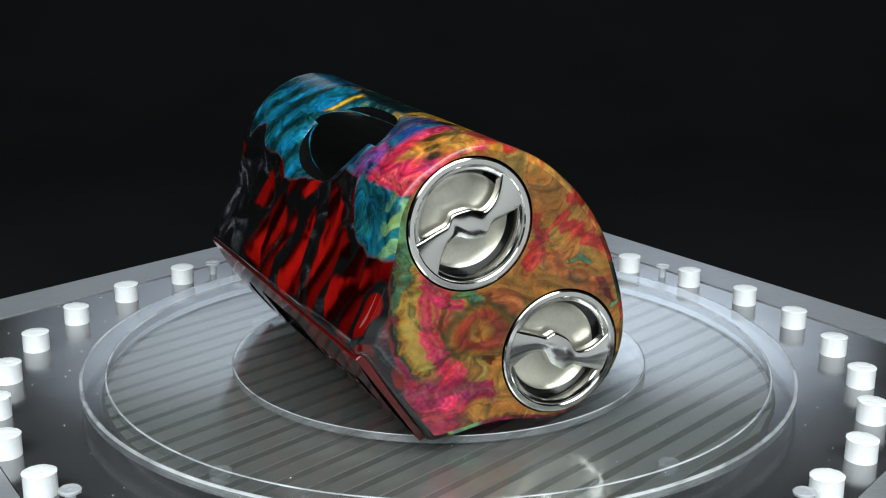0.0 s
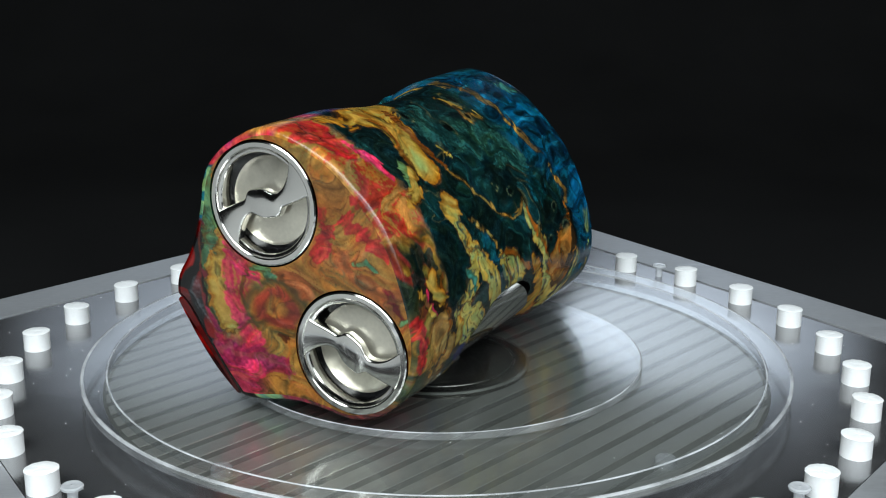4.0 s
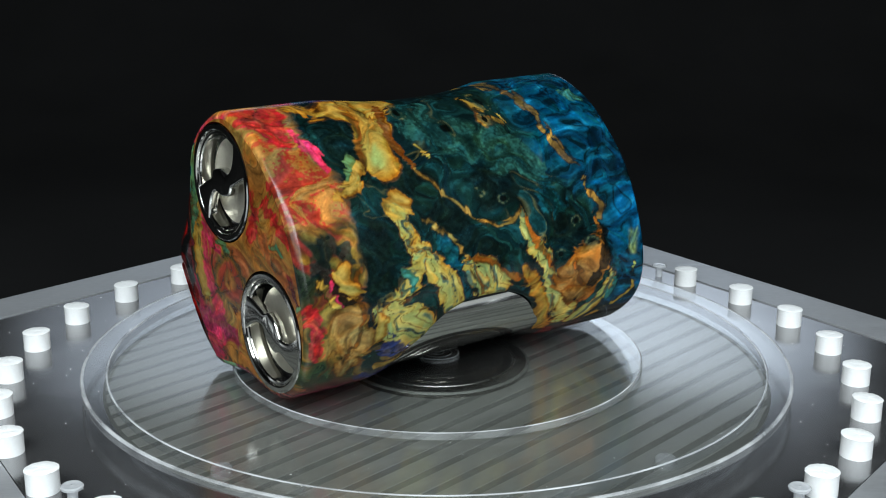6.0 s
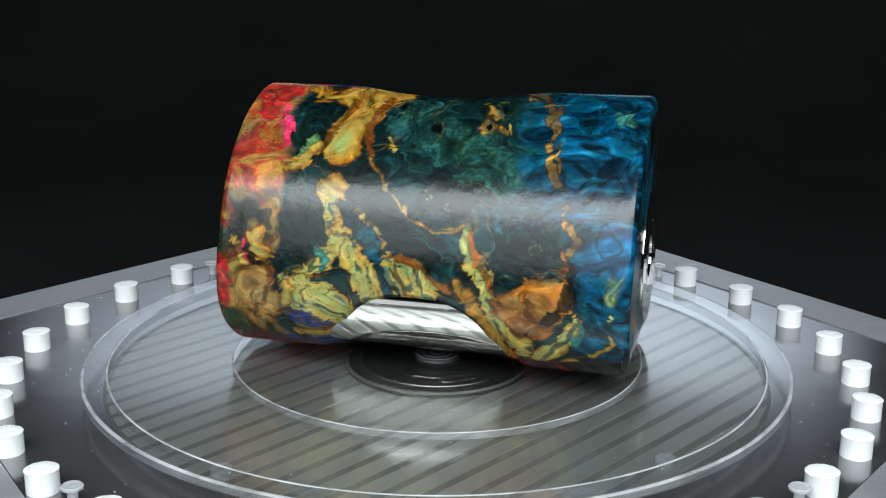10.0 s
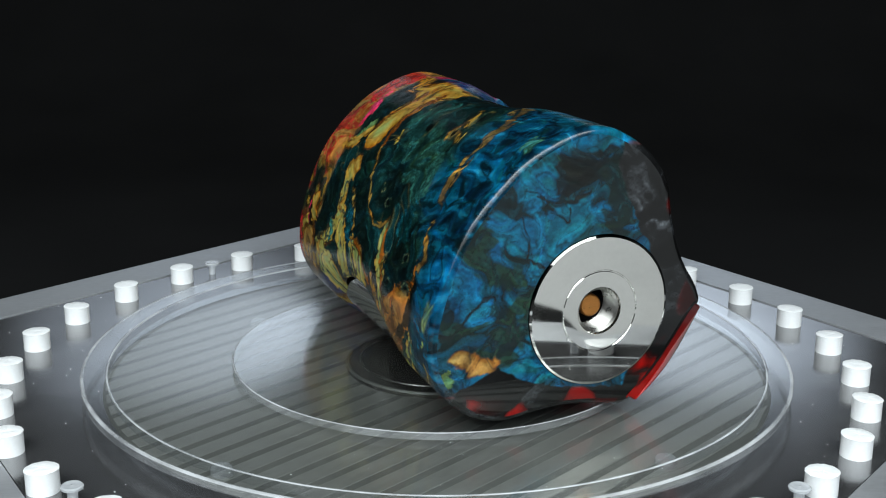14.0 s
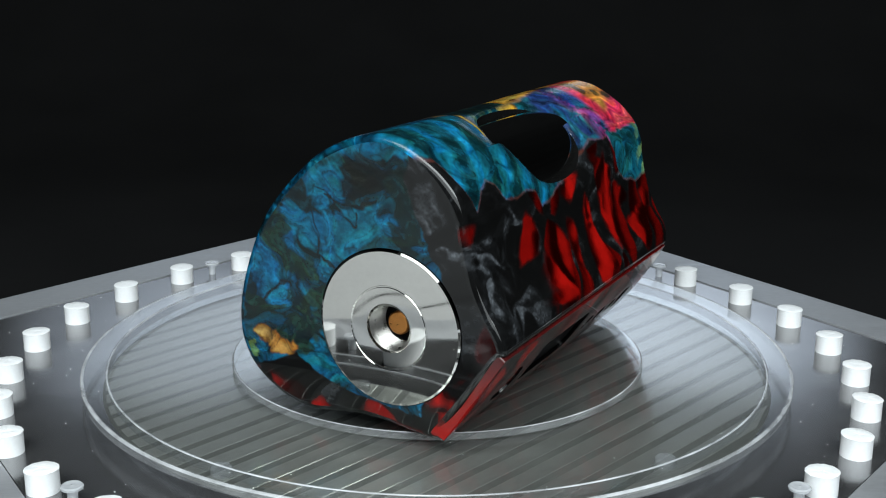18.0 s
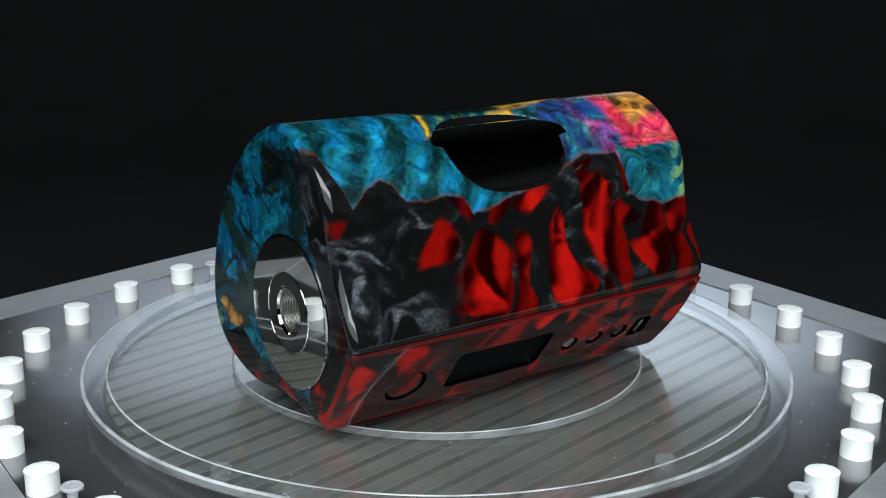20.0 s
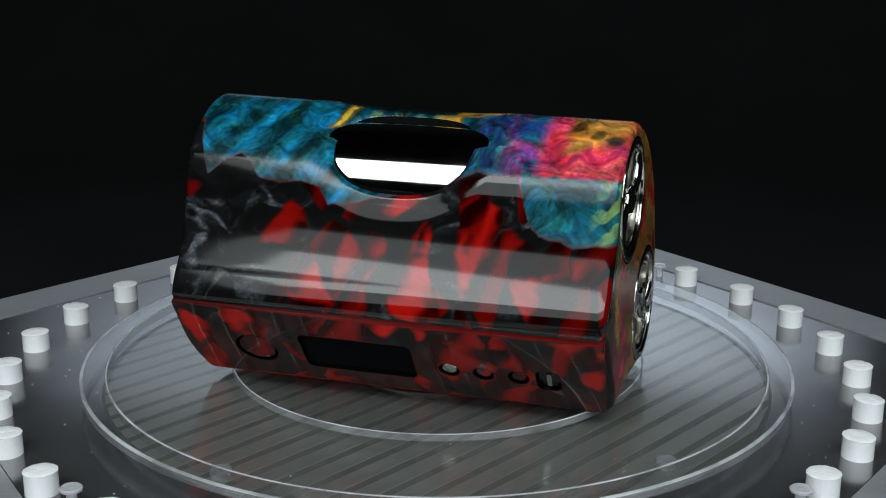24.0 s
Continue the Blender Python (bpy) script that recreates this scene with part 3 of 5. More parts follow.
LID_SHARDS = [(39.2, 16.4, 32.5, 11.2, 37.4, 6.6, 0.75), (29.4, 16.6, 26, 16.6, 22.3, 9.8, 0.75), (29.4, 16.6, 22.3, 9.8, 28.2, 10.3, 0.6), (20.6, 9.8, 16.6, 4.6, 19.4, 6.3, 0.7),
              (9.6, 17, 6.2, 17, 8.8, 14.6, 1.0), (5.4, 17, -2.8, 17, 1.2, 12.6, 1.0), (-25, 16.6, -35.6, 16.6, -36, 13.2, 0.55), (-31.8, 9.2, -37, 10.4, -36, 5.4, 0.6),
              (15, 1.2, 7, 1.4, 10, 0, 0.6), (-10, 13.6, -20.6, 13.2, -22, 7.8, 0.4), (-33, 17, -36, 17, -36.4, 14.4, 0.9), (-3.4, 16.8, -7, 16.8, -5.3, 13.4, 0.8), (38, 3.5, 39.2, 0.5, 33, 0, 0.5)]


def stain(p, side, all_resin=False):
    """Colour and resin share of points of the body (mm). side: 0 the girth, 1 the battery end, 2 the connector end."""
    x, y, z = p.T
    w = np.stack([fbm(p / 9, 2, 11), fbm(p / 9 + 31, 2, 21), fbm(p / 9 + 67, 2, 31)], 1)
    q = p + w * 4.0
    v = np.stack([fbm(q / 10, 2, 12), fbm(q / 10 + 13, 2, 22), fbm(q / 10 + 57, 2, 32)], 1)
    flow = p + v * 7.0 + w * 1.5
    fine = fbm(q / 2.6, 4, 41)
    swirl = fbm(flow / 7, 2, 51)
    speck = fbm(p / 0.55, 2, 106)
    soft = np.stack([fbm(p / 8, 2, 13), fbm(p / 8 + 9, 2, 23)], 1)
    tone = fbm(flow / 5.5, 2, 61)
    patch = fbm(p / 12, 3, 63)
    # marbling: warps within warps, down to fine threads
    m1 = flow + 2.0 * np.stack([fbm(flow / 4.5, 1, 14), fbm(flow / 4.5 + 5, 1, 24), fbm(flow / 4.5 + 11, 1, 34)], 1)
    m2 = m1 + 0.45 * np.stack([fbm(m1 / 2.2, 1, 15), fbm(m1 / 2.2 + 5, 1, 25), fbm(m1 / 2.2 + 11, 1, 35)], 1)
    curl = (m2 - p)[:, (0, 2)] * 0.24
    marble = fbm(m2 / 5.0, 2, 16)
    veil = fbm(m2 / 9.0, 2, 17)
    c = np.zeros((len(p), 3))

    def lay(mask, colour):
        nonlocal c
        m = np.clip(mask, 0, 1)[:, None]
        c = c * (1 - m) + np.array(colour) * m

    def thread(scale, seed, width):
        """Thin winding lines along the grain's flow."""
        return np.exp(-(fbm(m2 / (scale * 1.25), 2, seed) / max(width, 0.06)) ** 2)

    big = fbm(flow / 9, 3, 64)
    mid = fbm(m2 / 2.4, 3, 101)
    ring = fbm((p + 5.0 * v + 1.2 * w) / 6.5, 2, 81)

    def strata(f, n, width):
        """Thin lines at even steps of a field, like year rings cut askew."""
        return 0.85 * step(max(width, 0.32), 0.0, np.abs(np.sin(f * n)))

    wx = x + 4.0 * w[:, 0] + 2 * fine
    lay(np.ones(len(p)), TEAL)
    lay(step(0.0, 0.6, tone) * 0.9, DEEP)
    lay(step(0.1, 0.7, -tone) * 0.75, (0.014, 0.080, 0.072))
    lay(step(0.1, 0.5, veil) * 0.7, (0.003, 0.012, 0.013))
    lay(step(0.3, 0.8, -marble) * 0.6, (0.012, 0.075, 0.068))
    lay(thread(6, 65, 0.05) * 0.7, (0.002, 0.005, 0.005))
    lay(thread(8, 66, 0.035) * step(0.1, 0.5, patch) * 0.5, (0.12, 0.10, 0.03))
    # blue towards the connector end, with dark veins and light flame
    edge_of_blue = 18 + 12 * step(40, 24, z)
    blue = step(-3.5, 3.5, x - edge_of_blue + 2.0 * w[:, 0] + 1.2 * tone)
    fl = p + 1.1 * w + 0.8 * v
    flame = fbm(np.stack([fl[:, 0] / 10, fl[:, 1] / 1.9, (fl[:, 2] - 0.12 * fl[:, 0]) / 1.9], 1), 3, 75)
    lay(blue, BLUE)
    lay(blue * step(0.0, 0.5, veil) * 0.85, (0.002, 0.022, 0.036))
    lay(blue * step(0.1, 0.6, marble) * 0.5, (0.003, 0.045, 0.080))
    lay(blue * step(-0.1, 0.8, flame) * 0.75, (0.003, 0.13, 0.25))
    lay(blue * step(0.5, 0.9, flame) * 0.6, (0.02, 0.25, 0.40))
    lay(blue * step(0.0, 0.7, -flame) * 0.85, (0.002, 0.018, 0.036))
    lay(blue * thread(7, 71, 0.05) * 0.75, (0.002, 0.008, 0.010))
    # gold and red towards the battery end
    warm = step(-26.5, -29.5, x + 1.6 * w[:, 0] + 0.8 * fine)
    lay(warm, (0.38, 0.165, 0.038))
    lay(warm * step(-0.05, 0.4, marble + 0.35 * patch + 0.4 * speck) * 0.85, RED)
    lay(warm * strata(ring + 0.2 * marble, 12, 0.3) * step(-0.3, 0.3, tone) * 0.3, (0.22, 0.03, 0.012))
    lay(warm * step(-33, -36, x + 2 * swirl) * step(43, 47, z + 2 * swirl) * 0.5, (0.42, 0.225, 0.03))
    deep_warm = warm * step(36, 28, z + 5 * w[:, 1])
    lay(deep_warm, (0.15, 0.085, 0.014))
    lay(deep_warm * step(-0.1, 0.6, tone + 0.2 * marble) * 0.9, (0.26, 0.19, 0.035))
    lay(deep_warm * step(-0.3, 0.05, veil + 0.5 * swirl + 0.25 * marble) * 0.95, (0.006, 0.022, 0.016))
    lay(deep_warm * step(0.1, 0.7, marble - 0.3 * tone) * 0.7, (0.24, 0.02, 0.02))
    crest = taper(x, 9.0, 48.0)
    burl = step(1.0, -1.0, y - crest) * (side == 0)
    low = burl * step(21, 13, z + 4 * w[:, 1]) * step(-18, -25, wx)
    lay(low * step(-0.3, 0.3, swirl) * 0.7, (0.035, 0.065, 0.022))
    lay(low * step(0.0, 0.4, tone) * 0.8, (0.33, 0.17, 0.03))
    lay(low * thread(5, 93, 0.06) * 0.8, (0.10, 0.03, 0.006))
    lay(low * step(5, 1.5, z + w[:, 0]) * 0.7, (0.22, 0.015, 0.03))
    def veins(rows, a, b, mask):
        """Lays dyed veins along their points in the plane of the coordinates a, b, bent a little along the grain."""
        bend = 0.55 * np.stack([fbm(m1 / 3.2, 2, 107), fbm(m1 / 3.2 + 7, 2, 108)], 1)
        ua, ub = a + 0.6 * soft[:, 0] + 0.2 * curl[:, 0] + bend[:, 0], b + 0.6 * soft[:, 1] + 0.2 * curl[:, 1] + bend[:, 1]
        for dye, *n in rows:
            pts = np.array(n).reshape(-1, 3) * (1, 1, 1.3 if dye is GOLD else 0.9 if dye is LIME else 1.1)
            lo, hi = (pts[:, :2] - pts[:, 2:]).min(0) - 2.0, (pts[:, :2] + pts[:, 2:]).max(0) + 2.0
            k = np.nonzero((ua > lo[0]) & (ua < hi[0]) & (ub > lo[1]) & (ub < hi[1]) & (mask > 0.01))[0]
            if not len(k):
                continue
            h, lat = np.full(len(k), -9.0), np.zeros(len(k))
            for (a0, b0, r0), (a1, b1, r1) in zip(pts[:-1], pts[1:]):
                da, db = a1 - a0, b1 - b0
                t = np.clip(((ua[k] - a0) * da + (ub[k] - b0) * db) / (da * da + db * db), 0, 1)
                d = np.hypot(ua[k] - a0 - t * da, ub[k] - b0 - t * db)
                side_of = ((ua[k] - a0) * db - (ub[k] - b0) * da) / math.hypot(da, db)
                near = r0 + (r1 - r0) * t - d
                lat = np.where(near > h, side_of, lat)
                h = np.maximum(h, near)
            rad, m = pts[:, 2].max(), mask[k]
            rough = min(1.0, rad / 0.9) * (0.55 if dye in (GOLD, LIME) else 1.0)
            if rad < 0.62:
                h = h + 0.2 * mid[k] + 0.12 * tone[k]
            h = h + (0.45 if dye in (PALE, ORANGE, PINK, DARKPINK, RED) else 0.2) * max(rad - 0.5, 0) + rough * (min(0.35 * rad, 0.7) * marble[k] + min(0.3 * rad, 0.45) * mid[k] + 0.25 * fine[k] + 0.16 * speck[k])
            base = np.array(dye)

            def put(amount, colour):
                f = np.clip(amount, 0, 1)[:, None]
                c[k] = c[k] * (1 - f) + np.asarray(colour) * f

            if dye in FIELDS:
                red = dye in (RED, PINK, DARKPINK)
                soft_edge = 0.25 + 0.5 * rad * (0.35 if red else 0.5)
                put(m * step(-0.5 * soft_edge, 0.5 * soft_edge, h + (0.5 * tone[k] + 0.3 * marble[k]) * rough) * 0.92, base * np.exp(0.35 * marble[k] + 0.25 * speck[k])[:, None])
                if red:
                    put(m * step(0.0, 0.6, h) * step(0.35, 0.8, np.sin(lat * 2.6 + 3 * ring[k] + tone[k])) * 0.5, base * (1.2, 3.0, 1.0) + (0, 0.03, 0.01))
                elif dye is BLUE:
                    put(m * step(0.1, 1.2, h + 0.6 * veil[k]) * 0.5, (0.004, 0.16, 0.27))
                continue
            if rad < 0.62:
                put(m * step(-0.42, -0.05, h) * 0.75, (0.035, 0.022, 0.006) if dye is not TURQ else (0.006, 0.05, 0.05))
                put(m * step(-0.12, 0.12, h) * (0.3 + 0.7 * step(-0.35, 0.35, tone[k] + 0.5 * mid[k])), base * np.exp(0.3 * mid[k])[:, None])
                continue
            if dye is LIME:
                put(m * step(-0.9, 0.9, h) * 0.65, base * np.exp(0.25 * mid[k])[:, None])
                continue
            if base[0] > 0.2:
                put(m * step(-0.55, -0.1, h) * step(-0.5, 0.3, swirl[k]) * 0.85, (0.09, 0.030, 0.005))
            across_it = np.clip(lat / rad, -1, 1)
            put(m * step(-0.15, 0.12, h), base * (0.75, 0.52, 0.35))
            put(m * step(0.0, 0.7, h + 0.2 * tone[k] + 0.25 * across_it), base)
            put(m * step(0.4, 1.5, h + 0.5 * across_it + 0.3 * tone[k]) * 0.7, np.minimum(base * (1.2, 1.3, 1.6) + 0.015, 0.8))
            core = m * step(-0.05, 0.2, h)
            line = 0.62 * lat + 1.5 * ring[k] + 0.9 * marble[k] + 0.6 * soft[k, 0]
            if dye is PALE:
                put(core * step(-0.2, 0.7, np.sin(line * 2.0)) * 0.75, (0.27, 0.33, 0.10))
                put(core * step(0.45, 0.8, np.sin(line * 2.0 + 2.2)) * step(-0.4, 0.2, tone[k] + 0.1) * 0.9, (0.012, 0.070, 0.065))
                put(core * step(0.30, 0.08, np.abs(np.sin(line * 2.6 + 0.6))) * 0.8, (0.09, 0.036, 0.008))
                put(core * step(0.35, 0.7, marble[k] + 0.3 * speck[k]) * 0.7, (0.50, 0.36, 0.06))
            else:
                put(core * step(0.1, 0.9, np.sin(line * 1.7 + 0.8)) * 0.4, base * (0.72, 0.5, 0.4))
                put(core * step(0.5, 0.85, -marble[k] + 0.4 * speck[k]) * 0.55, base * (0.35, 0.25, 0.2))

    veins(GIRTH_CLOUDS + GIRTH_VEINS, x, z, burl)
    # knots
    for kx, kz, r in ((-7.5, 46.2, 1), (-0.1, 43.3, 1.4), (0.9, 33.1, 0.82), (5.3, 31.6, 0.61), (12.2, 46.7, 1.4), (9.7, 44.3, 0.82), (20.9, 25.7, 0.92), (16.0, 20.0, 0.71), (23.9, 21.3, 0.92)):
        d = np.hypot((x - kx) / 1.4 + 0.3 * w[:, 0] + 0.2 * curl[:, 0], z - kz + 0.3 * w[:, 1] + 0.2 * curl[:, 1]) + 0.3 * fine
        lay(burl * step(r * 1.5, r * 0.9, d) * 0.6, (0.010, 0.040, 0.032))
        lay(burl * step(0.30, 0.05, np.abs(d - r * 0.85)) * step(-0.3, 0.4, swirl + 0.5 * speck + 0.4 * mid) * 0.5, (0.11, 0.11, 0.045))
        lay(burl * step(r * 0.6, r * 0.35, d + 0.2 * tone), (0.003, 0.006, 0.005))
    # the battery end's eye, its pink field and its green rim
    if np.any(side == 1):
        face = (side == 1) * 1.0
        lay(face, (0.37, 0.185, 0.036))
        lay(face * step(0.2, 0.6, -tone) * 0.5, (0.30, 0.12, 0.02))
        lay(face * step(0.35, 0.9, veil + 0.4 * marble) * 0.5, RED)
        lay(face * strata(ring, 12, 0.28) * step(-0.2, 0.5, veil) * 0.55, (0.25, 0.03, 0.012))
        lay(face * step(0.3, 0.7, -marble) * 0.45, (0.30, 0.12, 0.02))
        lay(face * step(0.3, 0.7, swirl + 0.5 * speck) * 0.5, (0.30, 0.09, 0.02))
        lay(face * thread(4, 94, 0.03) * step(0, 0.4, patch) * 0.6, (0.03, 0.09, 0.04))
        off = np.interp(z, [0, 4, 8, 12, 16, 21, 28, 36, 41], [21.3, 22.2, 25.6, 25.2, 27, 27.7, 28, 27.9, 27.2]) - y + 1.1 * marble + 0.8 * soft[:, 0] + 0.45 * mid
        upright = face * step(8, 13, z) * step(44, 38, z)
        streak = np.sin(off * 5.2 + 1.5 * tone + 0.8 * speck)
        lay(upright * step(11.5, 8.5, off), (0.40, 0.035, 0.05))
        lay(upright * step(11.5, 8.5, off) * step(-0.1, 0.6, streak + 0.6 * tone) * 0.75, (0.40, 0.16, 0.04))
        lay(upright * step(5.4, 4.6, off), (0.40, 0.25, 0.045))
        lay(upright * step(5.4, 4.6, off) * step(0.3, 0.8, streak) * 0.5, (0.36, 0.05, 0.03))
        lay(upright * step(3.0, 2.4, off), (0.13, 0.24, 0.09))
        lay(upright * step(3.0, 2.4, off) * step(-0.2, 0.5, mid + 0.4 * tone) * 0.8, (0.05, 0.06, 0.02))
        lay(upright * step(0.35, 0.1, np.abs(off - 1.6)) * 0.8, (0.012, 0.012, 0.006))
        lay(upright * step(1.4, 0.9, off), (0.16, 0.02, 0.03))
        foot = face * step(13, 9, z + 0.6 * marble) * step(13, 17, y)
        lay(foot, (0.22, 0.018, 0.045))
        lay(foot * step(0.1, 0.7, np.sin((y - z) * 2.2 + 2 * marble + tone)) * 0.7, (0.38, 0.05, 0.05))
        veins(END_A_VEINS, y, z, face)
        d = np.hypot((y - 11.7 + 0.5 * curl[:, 0]) / 1.3, z - 18.4 + 0.5 * curl[:, 1]) + 0.8 * marble
        for r, colour in ((6.0, (0.05, 0.06, 0.02)), (5.2, (0.22, 0.09, 0.012)), (4.5, (0.30, 0.03, 0.02)), (3.0, (0.14, 0.02, 0.01)), (2.5, (0.34, 0.13, 0.02)), (1.2, (0.17, 0.05, 0.008))):
            lay(face * step(r, r - 1.1, d) * 0.85, colour)
        lay(face * thread(5, 92, 0.035) * 0.7, (0.12, 0.04, 0.008))
    if np.any(side == 2):
        face = (side == 2) * 1.0
        lay(face, (0.003, 0.120, 0.250))
        lay(face * step(-0.45, 0.5, veil) * 0.9, (0.004, 0.050, 0.062))
        lay(face * step(0.0, 0.8, np.sin(ring * 9 + 2 * marble)) * 0.4, (0.004, 0.07, 0.10))
        lay(face * step(0.15, 0.6, -tone) * step(0.1, -0.2, big) * 0.6, (0.008, 0.12, 0.24))
        lay(face * step(-0.1, 0.9, veil + 0.4 * marble) * 0.9, (0.004, 0.018, 0.016))
        lay(face * strata(ring + 0.5 * marble, 16, 0.25) * step(-0.3, 0.4, swirl) * 0.6, (0.004, 0.030, 0.034))
        lay(face * strata(ring + 0.5 * marble + 0.1, 16, 0.12) * step(0.0, 0.5, tone) * 0.6, (0.03, 0.11, 0.10))
        lay(face * strata(ring + 0.4 * veil, 11, 0.17) * 0.75, (0.003, 0.012, 0.011))
        lay(face * step(0.15, 0.75, -veil + 0.5 * ring) * 0.6, (0.002, 0.17, 0.34))
        lay(face * step(0.1, 0.6, swirl + 0.5 * marble) * 0.7, (0.003, 0.012, 0.012))
        lay(face * strata(veil + 0.3 * marble, 8, 0.4) * 0.7, (0.003, 0.014, 0.013))
        lay(face * strata(veil + 0.3 * marble + 0.08, 8, 0.3) * step(0.0, 0.5, patch) * 0.4, (0.03, 0.14, 0.11))
        lay(face * thread(6, 56, 0.06) * 0.6, (0.003, 0.010, 0.009))
        veins(END_B_VEINS, y, z, face)
        lay(face * thread(3.5, 57, 0.05) * 0.6, (0.004, 0.016, 0.016))
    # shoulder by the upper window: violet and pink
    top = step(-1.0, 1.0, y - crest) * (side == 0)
    tx = x + 0.8 * w[:, 0] + 0.5 * fine
    tz = z + 0.8 * w[:, 1] + 0.4 * fine
    slant = np.sin((x * 0.75 + z * 0.55) * 1.1 + 1.4 * swirl)
    lay(top * step(-11, -8, tx), (0.004, 0.075, 0.105))
    lay(top * step(-11, -8, tx) * step(-0.1, 0.7, slant + 0.4 * tone) * 0.75, (0.003, 0.024, 0.028))
    lay(top * step(6, 12, tx) * step(0.3, 0.8, -slant + 0.5 * marble) * 0.7, (0.004, 0.13, 0.26))
    lay(top * step(-8, -4, tx) * step(12, 8, tx) * step(45.5, 47, tz) * step(-0.2, 0.5, np.sin(x * 1.7 + 2 * marble)) * 0.7, (0.10, 0.16, 0.07))
    for gx, half in ((12.7, 0.9), (-5.6, 2.2)):
        lay(top * step(half + 0.4, half - 0.3, np.abs(tx - gx + 0.35 * (z - 48))) * step(45.2, 46.2, tz), (0.46, 0.27, 0.03))
        lay(top * step(0.55, 0.15, np.abs(np.abs(tx - gx + 0.35 * (z - 48)) - half)) * step(45, 46, tz) * 0.8, (0.06, 0.03, 0.006))
    east = top * step(-9.5, -12, tx)
    lay(east, (0.012, 0.030, 0.11))
    lay(east * step(-0.2, 0.5, tone) * 0.7, (0.008, 0.09, 0.12))
    lay(east * step(-16, -20, tx) * step(-0.1, 0.45, swirl + 0.4 * speck) * 0.8, (0.16, 0.012, 0.09))
    lay(east * step(-22.5, -25.5, tx + 0.6 * swirl) * step(39.5, 41, tz), (0.40, 0.020, 0.055))
    lay(east * step(-24, -27, tx) * step(0.1, 0.6, marble + 0.3 * speck) * step(40, 41, tz) * 0.7, (0.46, 0.06, 0.05))
    lay(east * step(-26.5, -29, tx + 0.8 * marble) * step(44.6, 46.4, tz + 0.25 * (x + 30)) * 0.9, (0.36, 0.17, 0.025))
    for ox, oz in ((-29, 47.9), (-32.5, 47.0), (-35.4, 46.4), (-31, 48.9)):
        lay(east * step(1.0, 0.5, np.hypot((tx - ox) / 1.7 + 0.3 * (z - oz), (z - oz) / 0.8)) * 0.85, (0.02, 0.022, 0.008))
    pool = east * step(41.4, 40.6, tz - 0.6 * step(-24, -20, x)) * step(-20.4, -21.4, tx)
    lay(pool, (0.006, 0.10, 0.135))
    lay(pool * step(-0.3, 0.6, swirl + 0.4 * tone) * 0.7, (0.004, 0.035, 0.05))
    lay(pool * step(-32, -35.5, tx + 1.2 * tone) * step(-0.4, 0.3, np.sin((z + x) * 1.3 + 2 * swirl)) * 0.85, (0.16, 0.30, 0.12))
    lay(top * thread(4, 58, 0.05) * 0.45, (0.004, 0.008, 0.01))
    # finer figure all over: light and dark along the flow, thin dark lines, a drift of hue
    hue = fbm(m2 / 3.5, 2, 103)
    calm = 1 - 0.6 * step(0.18, 0.34, c[:, 1])
    calm = calm * np.where(side == 1, 0.75, 1.0)
    c *= np.exp((0.62 * mid + 0.22 * fine + 0.18 * speck + 0.45 * tone * (c[:, 1] < 0.12)) * calm)[:, None]
    c *= (1 - 0.25 * strata(fbm(m2 / 4.5, 2, 102) + 0.15 * mid, 8, 0.26) * step(-0.5, 0.2, swirl) * calm)[:, None]
    c *= np.stack([1 + 0.30 * hue, np.ones(len(p)), 1 - 0.30 * hue], 1)
    # tuned gain in the colour: top shoulder and connector end brighter, battery end darker
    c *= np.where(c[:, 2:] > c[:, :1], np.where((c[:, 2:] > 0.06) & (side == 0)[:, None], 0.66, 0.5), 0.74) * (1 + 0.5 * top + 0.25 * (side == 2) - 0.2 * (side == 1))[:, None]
    # the resin: where it meets the burl, its shards and its pearl
    t_b = np.clip((x + 38) / 76.8, 0, 1)
    upper = np.interp(x + 0.5 * w[:, 1], BRIM_X, BRIM_Z) + 0.5 * w[:, 2] + 0.25 * fine
    across = y - (26.5 - 11.0 * t_b) - 1.0 * w[:, 1] + 0.9 * np.clip(12 - z, 0, 12)
    under = (8.3 * t_b ** 2 - 1.0) - z + 0.8 * w[:, 0]
    g = np.maximum(np.minimum(across, upper - z), under)
    on_b = np.maximum(y - np.interp(z, [6, 12, 28.7, 31.4, 37.8, 43.1, 48], [17, 22, 20.9, 18.6, 16.2, 14.4, 16]), np.interp(y, [-18, -15.9, -10.4, -6.7, -0.3, 7.9, 20], [6.5, 7.2, 9, 10.7, 7.4, 5.4, 4]) - z)
    g = np.where(side == 2, on_b + 0.5 * w[:, 1] + 0.3 * fine, g)
    on_a = y - np.interp(z, [0, 4, 8, 12, 16, 21, 28, 36, 41], [21.3, 22.2, 25.6, 25.2, 27, 27.7, 28, 27.9, 27.2])
    g = np.where(side == 1, on_a + 0.4 * w[:, 1] + 0.2 * fine, g)
    if all_resin:
        g = g * 0 + 5.0
    resin = step(-0.15, 0.25, g)
    lay(step(-0.5, -0.1, g) * 0.5 * (1 - (side == 2)), (0.12, 0.02, 0.01))
    dark = np.full((len(p), 3), 0.004)
    pearl = step(0.0, 0.9, veil) * (0.15 + 0.85 * step(-0.3, 0.7, marble))
    pearl += (0.10 + 0.25 * step(14, 24, x)) * step(-0.4, 1.0, np.sin(ring * 5 + 1.5 * marble)) * step(-0.2, 0.7, veil + 0.3)
    pearl *= np.exp(0.45 * fbm(m2 / 1.8, 3, 104) + 0.5 * fbm(p / 0.7, 2, 105))
